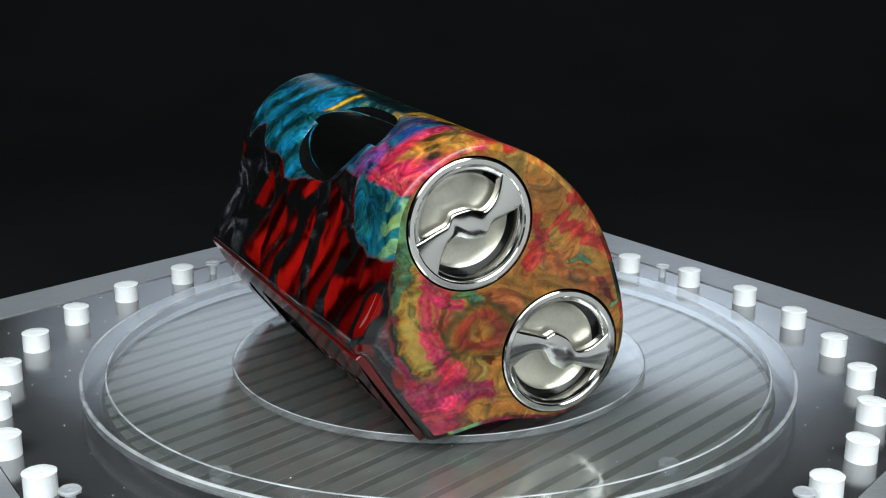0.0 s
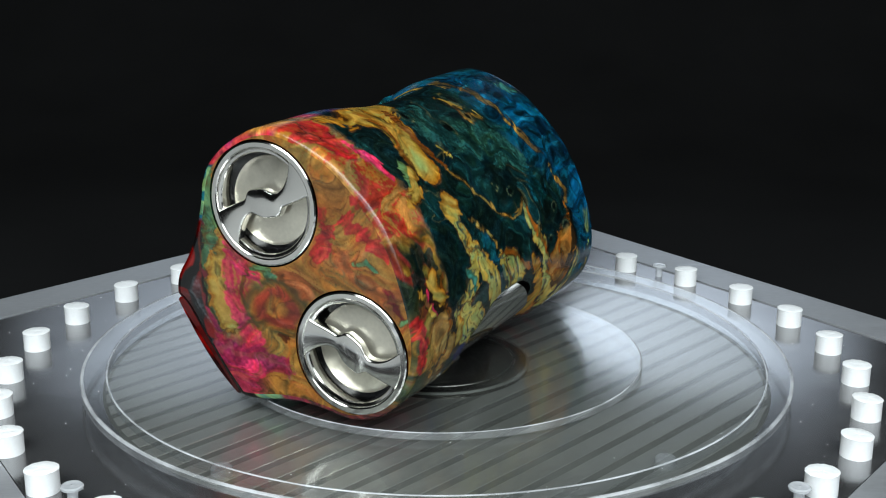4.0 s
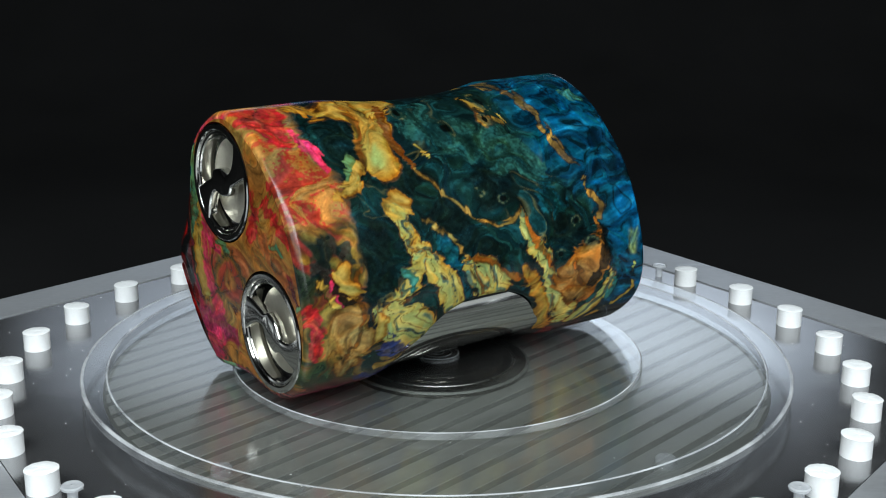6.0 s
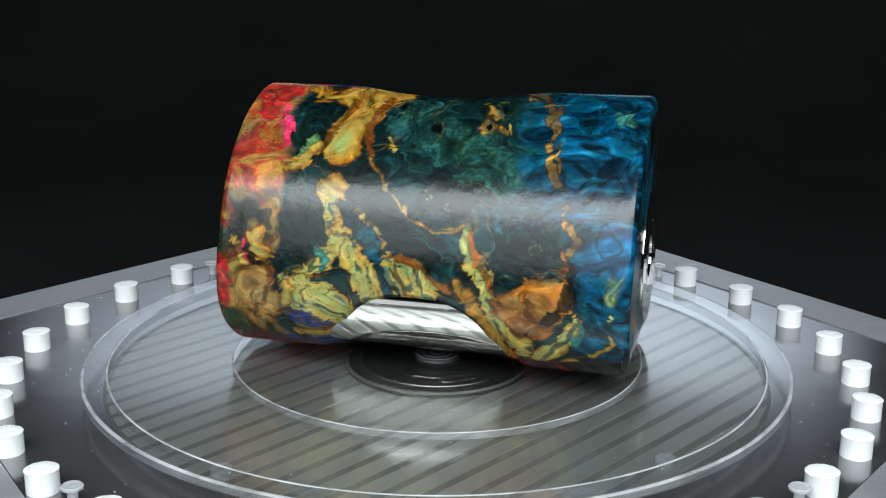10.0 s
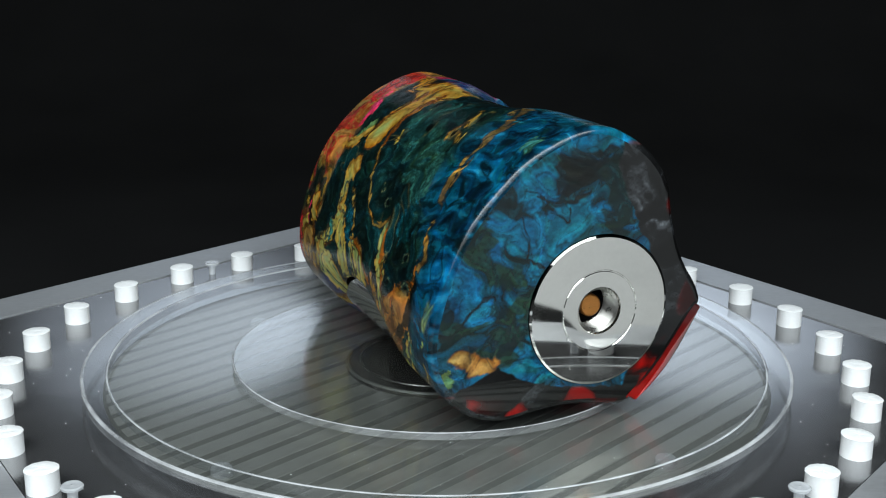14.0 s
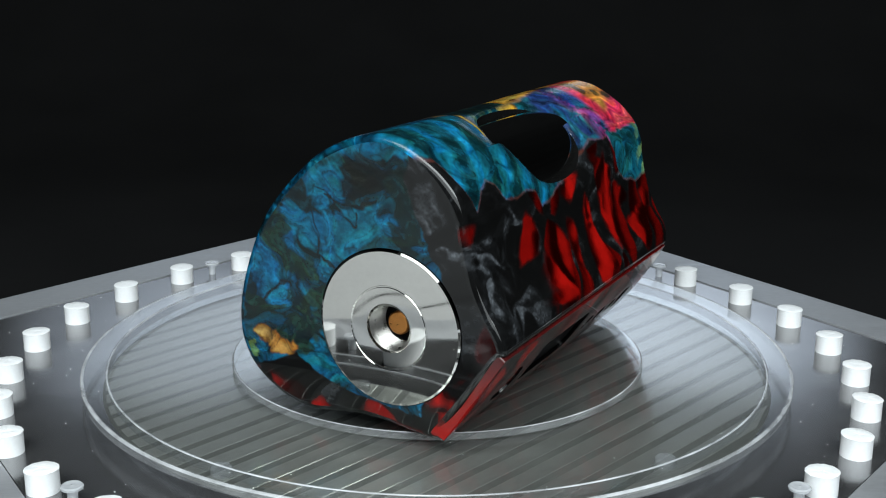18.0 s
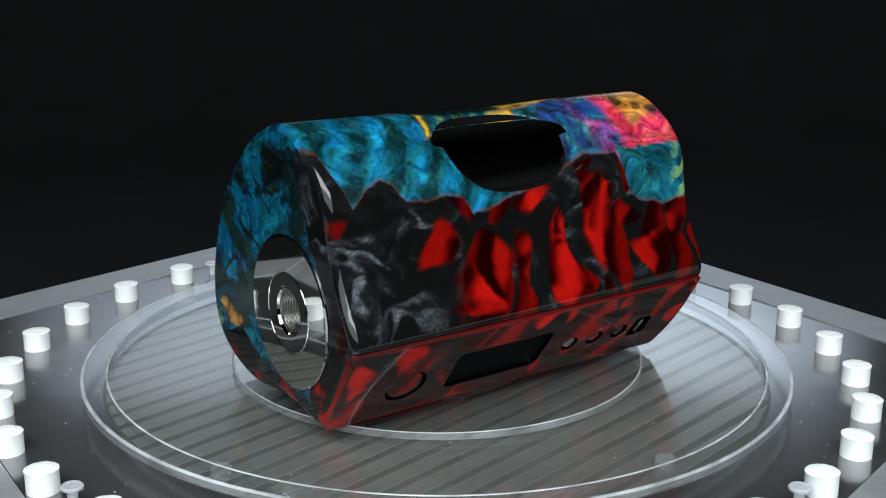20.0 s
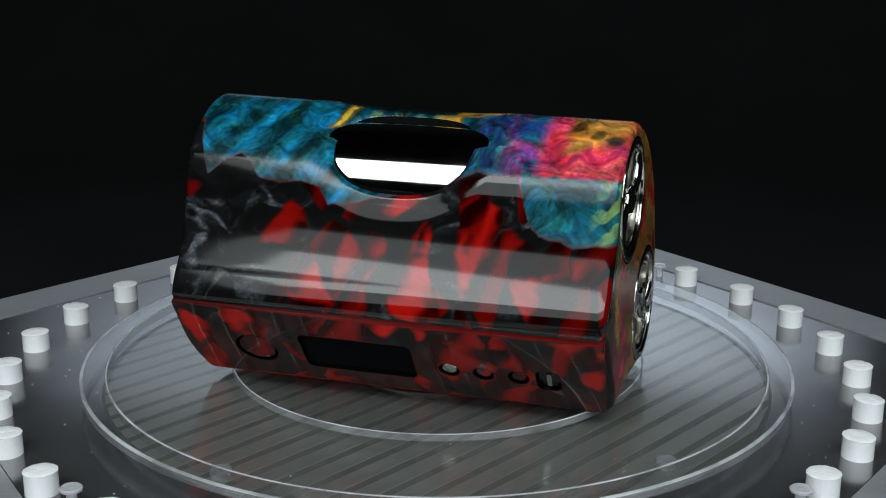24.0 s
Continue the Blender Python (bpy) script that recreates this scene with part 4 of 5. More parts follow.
    pearl *= (1.0 + 0.9 * step(14, 24, x) * step(18, 26, z)) * (0.15 + 1.25 * step(-0.25, 0.55, swirl + 0.5 * marble))
    pearl *= 0.65 + 0.8 * step(-0.5, 0.8, fbm(p / 0.4, 2, 109) + 0.5 * swirl)
    dark += pearl[:, None] * np.array((0.030, 0.033, 0.037))
    if all_resin:
        dark += np.array((0.04, 0.003, 0.003)) * step(-0.6, 0.6, swirl)[:, None]
    lean = p + 1.2 * w
    cell = np.stack([(lean[:, 0] + 0.35 * lean[:, 2]) / 7.5, lean[:, 1] / 13, (lean[:, 2] - 0.2 * lean[:, 0]) / 14.0], 1)
    rim, ident = cells(cell, 7)
    shard = (ident > 0.46) * step(0.07, 0.13, rim)
    # the shards' shifting pearl sheen, painted as fixed bright bands
    sheen = 0.10 + 1.0 * step(-0.8, 1.1, np.sin(lean[:, 0] * 0.60 + 17 * ident + lean[:, 2] * 0.28) + 0.25 * fine) ** 1.5
    glow = sheen * (0.35 + ident)
    shard *= np.where((side == 0) & (y < 12), 0.3, np.where(side == 2, 0.6 * step(26, 20, z), np.where(side == 1, 0.3, 1.0)))
    # on the girth's resin side and the lid the shards lie one by one
    for field, rows, bx in (((side == 0) & ((y > 21.5) | all_resin), LID_SHARDS if all_resin else SHARDS, x), (side == 2, END_B_SHARDS, y)):
        if not np.any(field):
            continue
        bx, bz = bx + 0.9 * soft[:, 0] + 0.3 * w[:, 0], z + 0.9 * soft[:, 1] + 0.3 * w[:, 1]
        cover, light_in = np.zeros(len(p)), np.zeros(len(p))
        for x0, z0, x1, z1, x2, z2, bright in rows:
            turn = 1.0 if (x1 - x0) * (z2 - z0) - (z1 - z0) * (x2 - x0) > 0 else -1.0
            blunt = np.zeros(len(p))
            for ax, az, ex, ez in ((x0, z0, x1, z1), (x1, z1, x2, z2), (x2, z2, x0, z0)):
                size = math.hypot(ex - ax, ez - az)
                blunt += np.exp(np.clip(-turn * ((ex - ax) * (bz - az) - (ez - az) * (bx - ax)) / size / 0.9, -30, 30))
            inner = 0.55 - 0.9 * np.log(blunt + 1e-9)
            # each shard's sheen is a gradient put into its red
            fold = (bx - x0) * 0.42 + (bz - z0) * 0.22 + 5 * bright + 0.8 * swirl
            lit = (0.12 + 0.80 * bright) * (0.035 + 0.98 * step(-0.8, 1.0, np.sin(fold) + 0.35 * soft[:, 0] + 0.12 * fine) ** 1.6)
            m = step(-0.35, 0.7, inner + 0.2 * fine + 0.25 * marble)
            cover, light_in = np.maximum(cover, m), light_in * (1 - m) + lit * m
        under_it = shard if all_resin else shard * step(20, 14, x) * (side == 0)
        shard, glow = np.where(field, np.maximum(cover, under_it), shard), np.where(field, light_in + (0.32 if all_resin else 0.2) * glow * (1 - cover), glow)
    redc = np.array((0.42, 0.006, 0.004)) * (glow * (1.65 if all_resin else 1.05))[:, None]
    rc = dark * (1 - shard[:, None]) + redc * shard[:, None]
    c = c * (1 - resin[:, None]) + rc * resin[:, None]
    return np.clip(c, 0, 1), resin


def paint(me, colours, resin):
    at = me.color_attributes.new("stain", "FLOAT_COLOR", "POINT")
    at.data.foreach_set("color", np.concatenate([colours, np.ones((len(colours), 1))], 1).astype(np.float32).ravel())
    rs = me.attributes.new("resin", "FLOAT", "POINT")
    rs.data.foreach_set("value", resin.astype(np.float32))


def build_body(mod):
    verts, faces, pocket, rows_n = body_side()
    side = np.zeros(len(verts), int)
    allv, allf, alls, allp = [verts], list(faces), [side], [pocket]
    base = len(verts)
    for end in (1, 2):
        row = verts[:NS] if end == 1 else verts[(rows_n - 1) * NS:]
        outer = row[:, 1:]
        holes = [(TUBE_A, 10.75), (TUBE_B, 10.75)] if end == 1 else [(PLUG, 13.1)]

        def free(g):
            ok = within(outer, g)
            for c, r in holes:
                ok &= np.hypot(g[:, 0] - c[0], g[:, 1] - c[1]) > r + 0.2
            dist = np.full(len(g), 9.0)
            for k in range(0, NS, 4):
                dist = np.minimum(dist, np.hypot(g[:, 0] - outer[k, 0], g[:, 1] - outer[k, 1]))
            return ok & (dist > 0.25)

        fv, ff = filled([[tuple(q) for q in outer]] + [ring_points(c, r) for c, r in holes], 0.22, free)
        fv = np.array(fv)
        # both ends lean a little
        if end == 1:
            xs = end_a(fv[:, 0], fv[:, 1])
        else:
            xs = end_b(fv[:, 0], fv[:, 1])
        allv.append(np.stack([xs, fv[:, 0], fv[:, 1]], 1))
        allf += [tuple(base + i for i in (t if end == 2 else t[::-1])) for t in ff]
        alls.append(np.full(len(fv), end))
        allp.append(np.zeros(len(fv), bool))
        base += len(fv)
    v = np.concatenate(allv)
    s = np.concatenate(alls)
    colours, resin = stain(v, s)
    # the windows' inner walls are painted dark to stand for their shade
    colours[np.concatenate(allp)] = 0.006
    me = mesh_of("body", v.tolist(), allf, BODY, sharp=50)
    me.materials.append(POCKET_SHADE)
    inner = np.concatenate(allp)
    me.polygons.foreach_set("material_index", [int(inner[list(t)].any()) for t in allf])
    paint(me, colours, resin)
    return part("body", me, mod, "dyed burl wood in teal, gold, red and blue, cast into black and red pearl resin")


X_TURN = Matrix(((0, 0, 1, 0), (1, 0, 0, 0), (0, 1, 0, 0), (0, 0, 0, 1)))
X_BACK = Matrix(((0, 0, -1, 0), (-1, 0, 0, 0), (0, 1, 0, 0), (0, 0, 0, 1)))


def build_tube(mod, c, lean):
    v, f = turned([(TUBE_R, 35.0), (TUBE_R, -34.0)], 160)
    me = mesh_of("battery_tube", v, f, TUBE)
    part("battery_tube", me, mod, "mirror-polished steel battery tube", Matrix.Translation((0, (c[0] - lean / 2) * MM, c[1] * MM)) @ Matrix.Rotation(-lean / 76.8, 4, "Z") @ X_TURN)


def cap_bar(tilt):
    """The S-shaped bridge across a battery cap, with a round boss in its middle."""
    n = 90
    u = np.linspace(-9.3, 9.3, n)
    mid = -1.3 * np.sin(math.pi * u / 9.3)
    half = 1.15 + 1.65 * np.exp(-(u / 2.35) ** 4) + 2.7 * np.clip(np.abs(u) / 9.3, 0, 1) ** 3
    rings = []
    for inset, z in ((0.0, -1.6), (0.0, -0.45), (0.08, -0.2), (0.24, -0.05), (0.42, 0.0)):
        rings.append([(a, m + h - inset, z) for a, m, h in zip(u, mid, half)] + [(a, m - h + inset, z) for a, m, h in zip(u[::-1], mid[::-1], half[::-1])])
    verts = [p for r in rings for p in r]
    k = 2 * n
    faces = []
    for i in range(4):
        for j in range(k):
            faces.append((i * k + j, (i + 1) * k + j, (i + 1) * k + (j + 1) % k, i * k + (j + 1) % k))
    for j in range(n - 1):
        faces.append((4 * k + j, 4 * k + k - 1 - j, 4 * k + k - 2 - j, 4 * k + j + 1))
    ca, sa = math.cos(radians(tilt)), math.sin(radians(tilt))
    return [(x * ca - y * sa, x * sa + y * ca, z) for x, y, z in verts], faces


def build_cap(mod, c, tilt):
    x = end_a(c[0])
    lean = Matrix.Rotation(-math.atan(0.053), 4, "Z")
    m = Matrix.Translation((x * MM, c[0] * MM, c[1] * MM)) @ lean @ X_BACK
    ring = [(8.5, -3.4), (8.5, -0.5), (8.65, -0.25), (9.0, -0.15), (9.15, -0.3), (9.3, 0.05), (9.5, 0.2), (10.2, 0.2), (10.45, 0.05), (10.5, -0.3), (10.5, -3.4)]
    v, f = turned(ring, 120)
    cap = part("battery_cap", mesh_of("battery_cap", v, [t[::-1] for t in f], BRUSHED, sharp=14), mod, "round polished steel battery cap", m)
    v, f = cap_bar(tilt)
    part("cap_bridge", mesh_of("cap_bridge", v, f, BRUSHED, sharp=40), cap)
    v, f = turned([(0.01, -2.5), (1.5, -2.55), (6.9, -2.5), (7.6, -2.7), (7.7, -3.3)], 80)
    part("battery_end", mesh_of("battery_end", v, [t[::-1] for t in f], CELL), cap, "pale nickel battery end behind the bridge")
    v, f = turned([(0.01, -3.3), (10.7, -3.35)], 80)
    part("cap_floor", mesh_of("cap_floor", v, [t[::-1] for t in f], BLACK), cap)


def build_connector(mod):
    m = Matrix.Translation((end_b(PLUG[0]) * MM, PLUG[0] * MM, PLUG[1] * MM)) @ Matrix.Rotation(-math.atan(0.032), 4, "Z") @ X_TURN
    face = [(3.9, -0.2), (4.1, 0.25), (6.75, 0.32), (6.85, 0.22), (7.0, 0.22), (7.1, 0.32), (12.6, 0.32), (12.95, 0.15), (13.0, -1.0)]
    v, f = turned(face, 140)
    plate = part("connector_plate", mesh_of("connector_plate", v, [t[::-1] for t in f], CHROME, sharp=9), mod, "round mirror-polished connector plate", m)
    thread = [(3.9, -0.2)]
    for k in range(9):
        thread += [(3.45, -0.45 - 0.5 * k), (3.75, -0.7 - 0.5 * k)]
    v, f = turned(thread, 90)
    part("thread", mesh_of("thread", v, [t[::-1] for t in f], THREAD, sharp=20), plate, "threaded steel socket")
    v, f = turned([(0.01, -2.6), (1.7, -2.6), (1.95, -2.8), (1.95, -5)], 48)
    part("pin", mesh_of("pin", v, [t[::-1] for t in f], COPPER), plate, "copper centre pin")
    v, f = turned([(0.01, -4.9), (3.8, -4.95)], 48)
    part("socket_floor", mesh_of("socket_floor", v, [t[::-1] for t in f], BLACK), plate)


# The cover: a flat lid from the ridge down to the toe. Its own axes: u along the mod, w down the slope, n outwards.
RIDGE, TOE = Vector((32.1, 16.5)), Vector((20.6, 0.15))
COVER_W = (TOE - RIDGE).length
DOWN = (TOE - RIDGE).normalized()
OUT = Vector((-DOWN.y, DOWN.x)) * (1 if -DOWN.y > 0 else -1)


def on_cover(u, w, n):
    q = RIDGE + DOWN * w + OUT * (n + 0.62 * math.sin(math.pi * min(max(w / COVER_W, 0), 1)))
    foot = (end_b(0, q.y) / end_b(0)) if u > 0 else end_a(0, q.y) / end_a(0)
    return (u * foot, q.x + 1.2 * min(max((X_B - u) / 76.8, 0), 1), q.y)


def rounded(u0, u1, w0, w1, r, n=8):
    out = []
    for cu, cw, a0 in ((u1 - r, w1 - r, 0), (u0 + r, w1 - r, 90), (u0 + r, w0 + r, 180), (u1 - r, w0 + r, 270)):
        out += [(cu + r * math.cos(radians(a0 + 90 * k / n)), cw + r * math.sin(radians(a0 + 90 * k / n))) for k in range(n + 1)]
    return out


def build_cover(mod):
    mid = 11.2
    holes = {"fire": ring_points((25.9, mid), 3.9, 48), "screen": rounded(-3.5, 17.0, mid - 5.4, mid + 4.0, 1.2),
             "key1": ring_points((-9.7, mid), 1.85, 32), "key2": ring_points((-15.7, mid), 1.85, 32), "key3": ring_points((-21.8, mid), 1.85, 32),
             "usb": rounded(-29.0, -24.8, mid - 2.8, mid + 2.8, 1.3)}
    outer = rounded(-36.6, 39.25, 0.1, COVER_W, 0.5)

    def free(g):
        ok = within(outer, g, 1)
        for h in holes.values():
            h = np.array(h)
            mid_h = (h.max(0) + h.min(0)) / 2
            size = (h.max(0) - h.min(0)) / 2 + 0.25
            ok &= ~np.all(np.abs(g - mid_h) < size, axis=1)
        return ok & (g[:, 1] > 0.5) & (g[:, 1] < COVER_W - 0.4)

    fv, ff = filled([outer] + list(holes.values()), 0.4, free)
    verts = [on_cover(u, w, 0.0) for u, w in fv]
    faces = [tuple(t) for t in ff]
    for loop in [outer] + list(holes.values()):
        b = len(verts)
        verts += [on_cover(u, w, 0.0) for u, w in loop] + [on_cover(u, w, -2.4 if loop is outer else -1.0) for u, w in loop]
        k = len(loop)
        faces += [(b + i, b + k + i, b + k + (i + 1) % k, b + (i + 1) % k) for i in range(k)]
    v = np.array(verts)
    colours, resin = stain(v, np.zeros(len(v), int), True)
    me = mesh_of("cover", verts, faces, BODY, sharp=30)
    # hole walls painted near black, as the shade in the gaps round the buttons
    colours[len(fv) + 2 * len(outer):] = 0.001
    paint(me, colours, np.ones(len(v)))
    cover = part("cover", me, mod, "sloping red and black resin cover with screen and buttons")

    def knob(name, u, r, top, mat, label, painted=False):
        n = 40
        rings = [(r, -1.0), (r, top - 0.25), (r - 0.25, top), (r * 0.5, top + 0.06), (0.01, top + 0.08)]
        vv, fc = [], []
        for rr, h in rings:
            vv += [on_cover(u + rr * math.cos(2 * math.pi * i / n), mid + rr * math.sin(2 * math.pi * i / n), h) for i in range(n)]
        for a in range(len(rings) - 1):
            for i in range(n):
                j = (i + 1) % n
                fc.append((a * n + i, a * n + j, (a + 1) * n + j, (a + 1) * n + i))
        me2 = mesh_of(name, vv, fc, mat)
        if painted:
            va = np.array(vv)
            paint(me2, stain(va, np.zeros(len(va), int), True)[0], np.ones(len(va)))
        part(name, me2, mod, label)

    knob("fire_button", 25.9, 3.5, -0.25, BODY, "large round resin fire button", True)
    knob("small_button", -9.7, 1.45, -0.3, CHROME, "small round steel button")
    for u in (-15.7, -21.8):
        knob("small_button", u, 1.45, -0.3, BODY, "small round red resin button", True)
    loop = rounded(-3.4, 16.9, mid - 5.3, mid + 3.9, 1.1)
    n = len(loop)
    vv = [on_cover(u, w, -0.7) for u, w in loop] + [on_cover(6.7 + (u - 6.7) * 0.9, mid + (w - mid) * 0.8, -0.75) for u, w in loop]
    part("screen", mesh_of("screen", vv, [tuple(range(n, 2 * n))] + [(i, (i + 1) % n, n + (i + 1) % n, n + i) for i in range(n)], GLASS, smooth=False), mod, "dark glass screen, switched off")
    loop = rounded(-28.7, -25.1, mid - 2.5, mid + 2.5, 1.1)
    tongue = rounded(-27.4, -26.6, mid - 1.7, mid + 1.7, 0.3)
    k = len(loop)
    vv = [on_cover(u, w, -0.85) for u, w in loop] + [on_cover(u, w, -0.2) for u, w in tongue] + [on_cover(u, w, -0.85) for u, w in tongue]
    port = part("charging_port", mesh_of("charging_port", vv[:k], [tuple(range(k))], BLACK, smooth=False), mod, "small black charging port")
    part("contact_tongue", mesh_of("contact_tongue", vv[k:], [tuple(range(k))] + [(i, (i + 1) % k, k + (i + 1) % k, k + i) for i in range(k)], CHROME, smooth=False), port, "bright steel contact tongue")
    return port


REST_Z = 0.0033
box_mod = thing("box_mod", "box mod of dyed burl and red resin on the clear disc", "vaporizer", (0, 0, REST_Z))
build_body(box_mod)
build_tube(box_mod, TUBE_A, 3.0)
build_tube(box_mod, TUBE_B, 2.5)
build_cap(box_mod, TUBE_A, 36)
build_cap(box_mod, TUBE_B, -8)
build_connector(box_mod)
build_cover(box_mod)


# ---- the turntable ----
# The square base: four sides by the way they face (degrees) and their distance from the axis (mm).
SIDES = [(36.1, 82.7), (137.3, 86.5), (213.0, 82.6), (321.3, 83.2)]


def corner(a, b, more=0.0):
    (d1, r1), (d2, r2) = a, b
    m = np.array([[math.cos(radians(d1)), math.sin(radians(d1))], [math.cos(radians(d2)), math.sin(radians(d2))]])
    return tuple(np.linalg.solve(m, np.array([r1 + more, r2 + more])))


def build_base():
    base = thing("display_stand", "square dark polished aluminium stand with a satin frame", "stand")
    inner = [corner(SIDES[i - 1], SIDES[i], -0.15) for i in range(4)]
    v, f = prism(inner, -4.0, 0.0)
    part("base_plate", mesh_of("base_plate", v, f, PLATE, smooth=False), base, "dark polished aluminium plate")
    ins = [corner(SIDES[i - 1], SIDES[i], 0.1) for i in range(4)]
    out = [corner(SIDES[i - 1], SIDES[i], 12.0) for i in range(4)]
    for i in range(4):
        j = (i + 1) % 4
        v, f = prism([ins[i], out[i], out[j], ins[j]], -14.0, 0.25, 0.4)
        part("frame_strip", mesh_of("frame_strip", v, f, FRAME, smooth=False), base)
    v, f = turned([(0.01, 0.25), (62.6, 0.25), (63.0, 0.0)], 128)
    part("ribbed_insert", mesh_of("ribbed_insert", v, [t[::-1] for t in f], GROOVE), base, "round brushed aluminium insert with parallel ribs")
    way, pitch = radians(47.3), 5.0
    for k in range(-14, 15):
        d = k * pitch + 1.2
        if abs(d) > 60.0:
            continue
        near, far = math.sqrt(62.4 ** 2 - (d - 1.75) ** 2), math.sqrt(62.4 ** 2 - (d + 1.75) ** 2)
        rib = [(-near, -1.75, 0.25), (near, -1.75, 0.25), (near, -1.6, 0.33), (far, 1.6, 0.33), (far, 1.75, 0.25), (-far, 1.75, 0.25), (-far, 1.6, 0.33), (-near, -1.6, 0.33)]
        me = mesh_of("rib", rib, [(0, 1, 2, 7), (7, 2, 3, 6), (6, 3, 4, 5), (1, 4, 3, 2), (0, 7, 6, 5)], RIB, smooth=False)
        part("rib", me, base, m=pose(-d * math.sin(way) * MM, d * math.cos(way) * MM, 0, 0, 0, 47.3))
    # the hub below the clear discs
    v, f = turned([(0.01, 1.1), (6.8, 1.1), (7.2, 1.5), (10.4, 1.55), (10.8, 1.2), (13.1, 1.2), (13.5, 1.5), (16.4, 1.4), (17.2, 1.2), (17.7, 0.9), (17.7, 0.3)], 96)
    hub = part("hub", mesh_of("hub", v, [t[::-1] for t in f], HUB), base, "black hub under the clear platter")
    v, f = turned([(11.0, 1.35), (11.2, 1.6), (12.6, 1.6), (12.9, 1.35)], 96)
    part("hub_ring", mesh_of("hub_ring", v, [t[::-1] for t in f], HUB), hub, "turned ring on the hub")
    v, f = turned([(14.6, 1.5), (14.7, 1.62), (15.0, 1.62), (15.1, 1.5)], 96)
    part("hub_ring", mesh_of("hub_ring", v, [t[::-1] for t in f], THREAD), hub, "thin turned steel ring on the hub")
    v, f = turned([(17.2, 1.28), (17.3, 1.4), (17.6, 1.4), (17.8, 1.0)], 96)
    part("hub_ring", mesh_of("hub_ring", v, [t[::-1] for t in f], GROOVE), hub, "thin bright rim of the hub")
    return base


def build_platter():
    platter = thing("turntable_platter", "round clear acrylic platter with a raised lip", "turntable", (0, 0, 0))
    v, f = turned([(0.01, 1.85), (62.0, 1.85)], 192)
    part("platter_top", mesh_of("platter_top", v, [t[::-1] for t in f], ACRYLIC), platter)
    v, f = turned([(62.3, 3.7), (66.4, 3.7)], 192)
    part("platter_brim", mesh_of("platter_brim", v, [t[::-1] for t in f], ACRYLIC), platter)
    v, f = turned([(62.0, 1.85), (62.15, 3.6), (62.3, 3.7)], 192)
    part("lip_wall", mesh_of("lip_wall", v, [t[::-1] for t in f], ACRYLIC_LIP), platter)
    v, f = turned([(66.6, 3.5), (66.7, 3.4), (66.7, 2.2), (66.4, 2.0)], 192)
    part("platter_edge", mesh_of("platter_edge", v, [t[::-1] for t in f], ACRYLIC_RIM), platter, "clear sawn acrylic edge, slightly grey")
    v, f = turned([(61.8, 3.5), (61.9, 3.74), (62.1, 3.76), (62.25, 3.62)], 192)
    part("lip_edge", mesh_of("lip_edge", v, [t[::-1] for t in f], ACRYLIC_EDGE), platter, "bright sawn inner edge of the lip")
    v, f = turned([(66.1, 3.68), (66.35, 3.78), (66.6, 3.72), (66.75, 3.45)], 192)
    part("rim_bevel", mesh_of("rim_bevel", v, [t[::-1] for t in f], ACRYLIC_EDGE), platter, "bright bevelled outer rim")
    return platter


def build_disc():
    disc = thing("clear_disc", "round clear acrylic disc under the box mod", "disc", (0, 0, 0))
    v, f = turned([(0.01, 3.28), (39.0, 3.28)], 160)
    part("disc_top", mesh_of("disc_top", v, [t[::-1] for t in f], ACRYLIC), disc)
    v, f = turned([(39.0, 3.28), (39.3, 3.1), (39.3, 2.05), (39.1, 1.9)], 160)
    part("disc_edge", mesh_of("disc_edge", v, [t[::-1] for t in f], ACRYLIC_RIM), disc, "clear acrylic edge, slightly grey")
    v, f = turned([(39.0, 3.27), (39.12, 3.32), (39.25, 3.2)], 160)
    part("disc_bevel", mesh_of("disc_bevel", v, [t[::-1] for t in f], ACRYLIC_EDGE), disc)
    v, f = turned([(0.01, 1.95), (1.1, 1.95), (1.3, 2.2), (2.6, 2.3), (2.9, 2.55), (3.9, 2.6), (4.3, 2.35), (4.4, 1.9)], 48)
    screw = part("centre_screw", mesh_of("centre_screw", v, [t[::-1] for t in f], ACRYLIC_RIM), disc, "low clear centre screw")
    for r in (1.25, 2.75, 4.1):
        v, f = turned([(r - 0.12, 2.62), (r, 2.72), (r + 0.12, 2.62)], 48)
        part("screw_ring", mesh_of("screw_ring", v, [t[::-1] for t in f], ACRYLIC_EDGE), screw, "frosted ring moulded on the screw")
    return disc


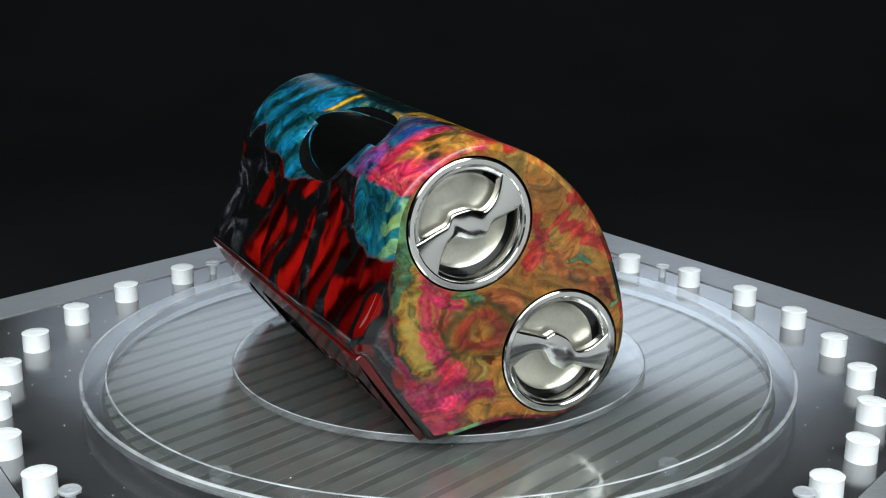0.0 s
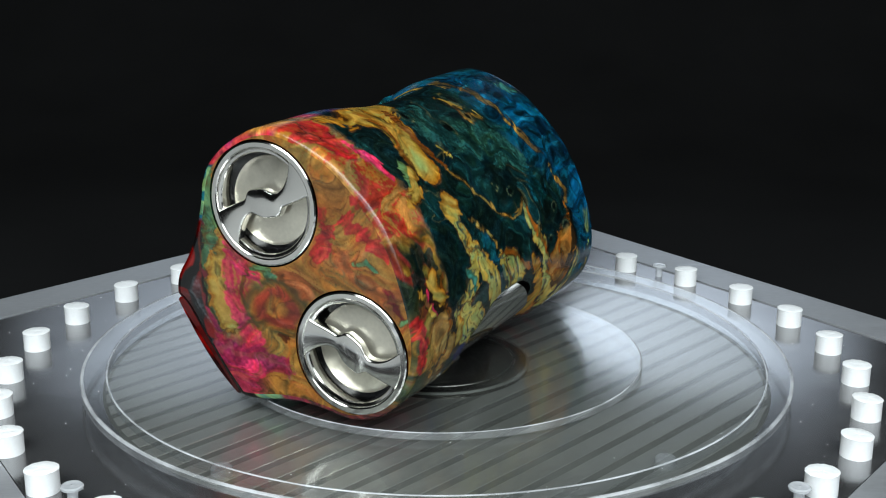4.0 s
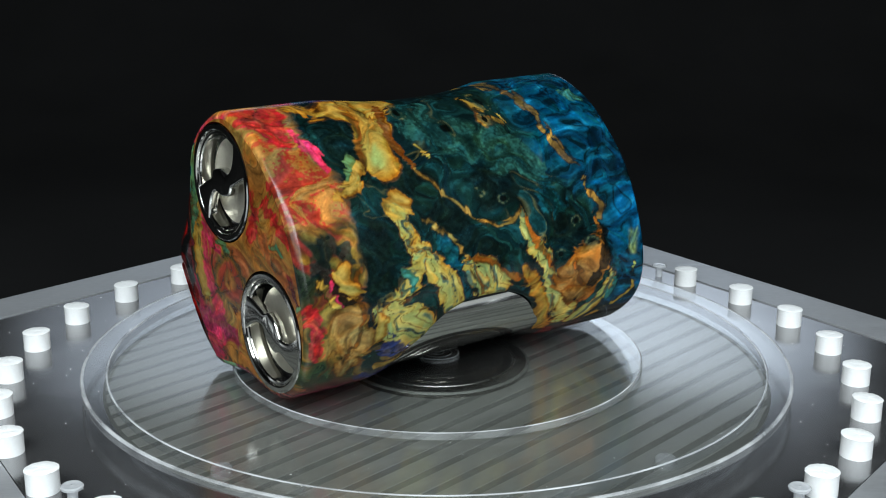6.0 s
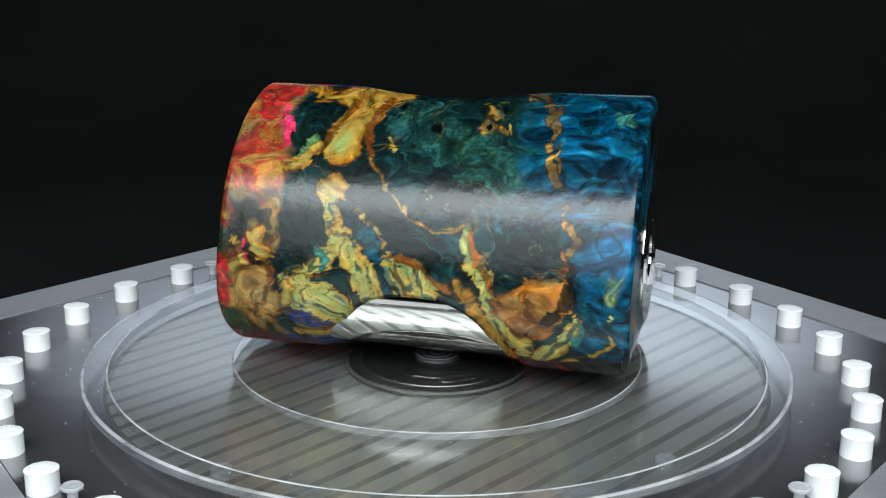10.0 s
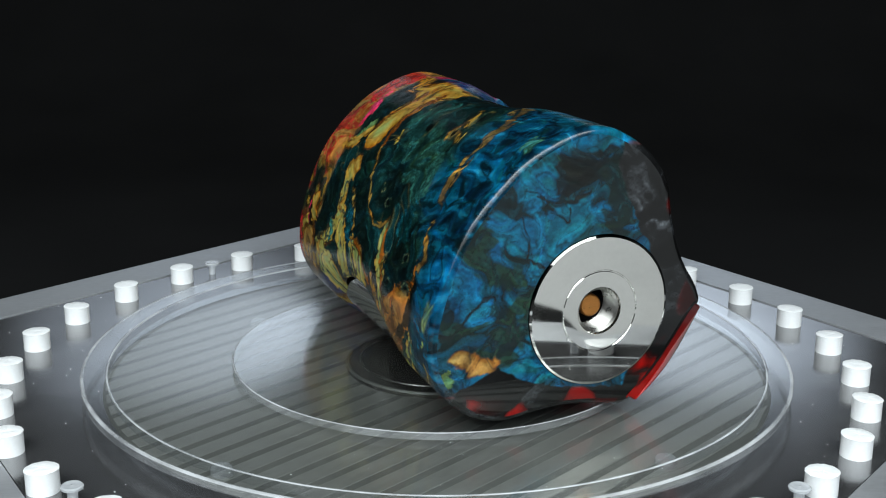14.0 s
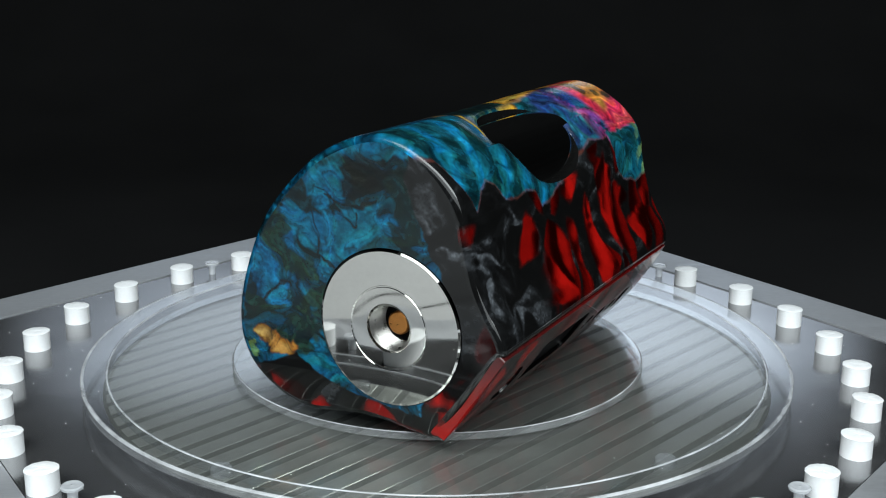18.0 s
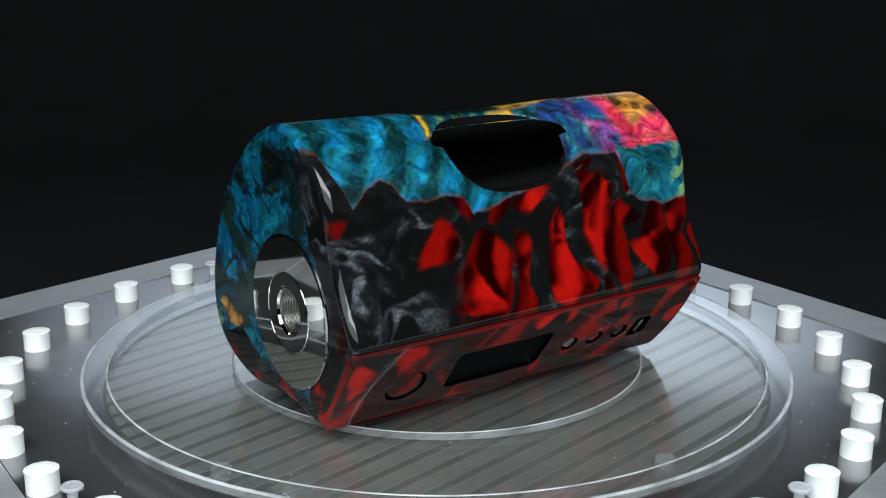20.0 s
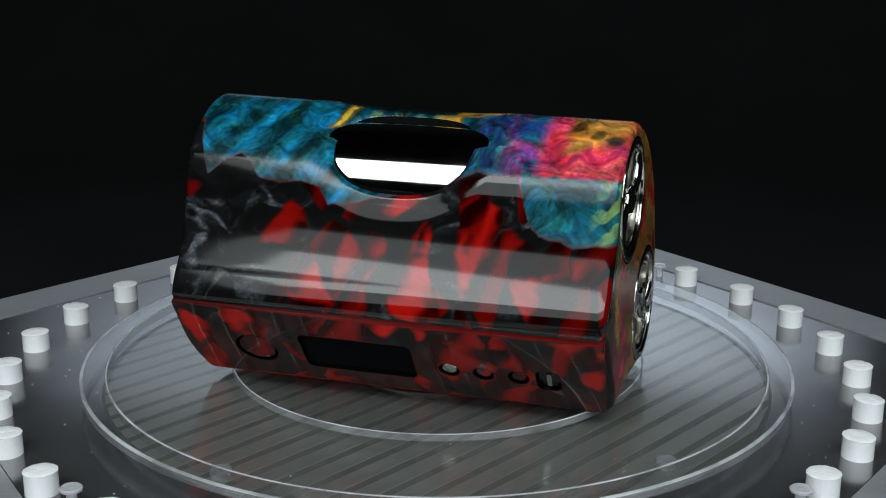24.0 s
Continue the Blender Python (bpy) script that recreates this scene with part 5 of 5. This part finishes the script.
def build_pegs():
    rng = random.Random(5)
    for k in range(30):
        high, slant, turn = 3.72 + rng.uniform(-0.08, 0.1), rng.uniform(0.01, 0.05), rng.uniform(0, 6.28)
        v, f = turned([(0.01, high), (1.1, high + 0.03), (2.40, high), (2.66, high - 0.12), (2.56, high - 0.45), (2.58, 0.0)], 36)
        v = [(x * (1 + rng.uniform(-0.02, 0.02) * (z > 3.4)), y * (1 + rng.uniform(-0.02, 0.02) * (z > 3.4)), z + (slant * (x * math.cos(turn) + y * math.sin(turn)) + rng.uniform(-0.05, 0.05) if z > 3 else 0)) for x, y, z in v]
        a = radians(6.14 + 12 * k)
        ob = tagged(new("peg", mesh_of("peg", v, [t[::-1] for t in f], PEG)), "short white nylon peg standing on the base plate", "peg", "pegs round the platter")
        ob.matrix_basis = pose((-0.74 + 80.0 * math.cos(a)) * MM, 80.0 * math.sin(a) * MM, 0, 0, 0, 37 * k)
    v, f = turned([(0.01, 2.9), (0.5, 2.75), (1.5, 2.9), (1.75, 2.7), (1.7, 2.35), (0.85, 2.2), (0.8, 0.0)], 28)
    me = mesh_of("screw", v, [t[::-1] for t in f], ACRYLIC_EDGE)
    for x, y in ((-54.4, 60.0), (53.4, 60.0), (-54.4, -57.5), (54.5, -56.8)):
        ob = tagged(new("screw", me), "small clear plastic screw in the base plate", "screw", "base plate screws")
        ob.matrix_basis = pose(x * MM, y * MM, 0, 0, 0, x)

    v, f = turned([(0.01, 1.7), (1.5, 1.7), (1.75, 1.5), (1.8, 0.3)], 28)
    me = mesh_of("spacer", v, [t[::-1] for t in f], ACRYLIC_RIM)
    for x, y in ((-33.7, -48.5), (36.6, -44.5), (-37.7, 21.2)):
        ob = tagged(new("spacer", me), "small clear spacer under the clear platter", "spacer", "spacers under the platter")
        ob.matrix_basis = pose(x * MM, y * MM, 0, 0, 0, y)


def build_dust():
    """Dust specks on the plate and the clear platter."""
    rng, verts, faces = random.Random(11), [], []
    for _ in range(260):
        r, a = 95 * math.sqrt(rng.random()), rng.uniform(0, 6.28)
        if 66 < r < 68 or abs(r - 80) < 3.5 or r < 39.5:
            continue
        x, y = r * math.cos(a), r * math.sin(a)
        if any(x * math.cos(radians(d)) + y * math.sin(radians(d)) > far - 1 for d, far in SIDES):
            continue
        z = 1.87 if r < 62 else 3.72 if r < 67 else 0.02
        size, way = rng.uniform(0.05, 0.14), rng.uniform(0, 3.14)
        b = len(verts)
        for k, (u, w) in enumerate(((1.6, 0), (0, 0.7), (-1.2, 0), (0, -0.8))):
            verts.append((x + size * (u * math.cos(way) - w * math.sin(way)), y + size * (u * math.sin(way) + w * math.cos(way)), z))
        verts.append((x, y, z + size * 0.7))
        faces += [(b, b + 1, b + 4), (b + 1, b + 2, b + 4), (b + 2, b + 3, b + 4), (b + 3, b, b + 4)]
    tagged(new("dust", mesh_of("dust", verts, faces, PEG, smooth=False)), "fine white dust specks on the plate and platter", "dust", kind="stuff")


build_base()
build_dust()
platter = build_platter()
disc = build_disc()
build_pegs()


# ---- the dark room ----
def build_room():
    v = [(-900, -900, -14), (900, -900, -14), (900, 180, -14), (-900, 180, -14)]
    tagged(new("table_top", mesh_of("table_top", v, [(0, 1, 2, 3)], CLOTH, smooth=False)), "black cloth table top", "table", kind="structure")
    # added white sheets out of view, only to be mirrored in the polished steel
    for x0, x1 in ((-430, -105), (105, 430)):
        v = [(x0, -520, -13.6), (x1, -520, -13.6), (x1, -20, -13.6), (x0, -20, -13.6)]
        tagged(new("reflection_sheet", mesh_of("reflection_sheet", v, [(0, 1, 2, 3)], MAT_WHITE, smooth=False)), "unseen white sheet beside the stand, added for the steel to reflect", "paper", kind="structure")
    # another added sheet; its wavy edge shapes the connector plate's reflection
    front = [(15 - 119 * k / 24, -188 + 30 * math.sin(3.6 * k / 24 + 0.4) - 30 * k / 24) for k in range(25)]
    v = [(x, -20, -13.7) for x, _ in front] + [(x, y, -13.7) for x, y in front]
    f = [(k + 1, k, 25 + k, 26 + k) for k in range(24)]
    tagged(new("reflection_sheet", mesh_of("reflection_sheet", v, f, MAT_WHITE, smooth=False)), "unseen white sheet with a wavy edge, added for the connector plate to reflect", "paper", kind="structure")
    rows = [(180, -14), (240, -14)] + [(240 + 280 * math.sin(radians(a)), -14 + 280 * (1 - math.cos(radians(a)))) for a in range(6, 91, 6)] + [(520, 900)]
    v = [(x, y, z) for y, z in rows for x in (-900, 900)]
    f = [(2 * i, 2 * i + 1, 2 * i + 3, 2 * i + 2) for i in range(len(rows) - 1)]
    tagged(new("backdrop", mesh_of("backdrop", v, f, CLOTH)), "plain black paper backdrop", "backdrop", kind="structure")
    for name, v in (("wall_north", [(-1000, 1000, -14), (1000, 1000, -14), (1000, 1000, 1500), (-1000, 1000, 1500)]),
                    ("wall_south", [(-1000, -1000, -14), (1000, -1000, -14), (1000, -1000, 1500), (-1000, -1000, 1500)]),
                    ("wall_east", [(1000, -1000, -14), (1000, 1000, -14), (1000, 1000, 1500), (1000, -1000, 1500)]),
                    ("wall_west", [(-1000, -1000, -14), (-1000, 1000, -14), (-1000, 1000, 1500), (-1000, -1000, 1500)]),
                    ("ceiling", [(-1000, -1000, 1500), (1000, -1000, 1500), (1000, 1000, 1500), (-1000, 1000, 1500)])):
        tagged(new(name, mesh_of(name, v, [(0, 1, 2, 3)], WALL, smooth=False)), "plain dark painted room wall", "wall", kind="structure")


build_room()


# ---- what turns ----
RATE = 13.055


def motions():
    for ob, z in ((box_mod, REST_Z), (platter, 0.0), (disc, 0.0)):
        walk(ob, [(t, pose(0, 0, z, 0, 0, -RATE * (t - 9.0))) for t in range(0, 25)])


motions()
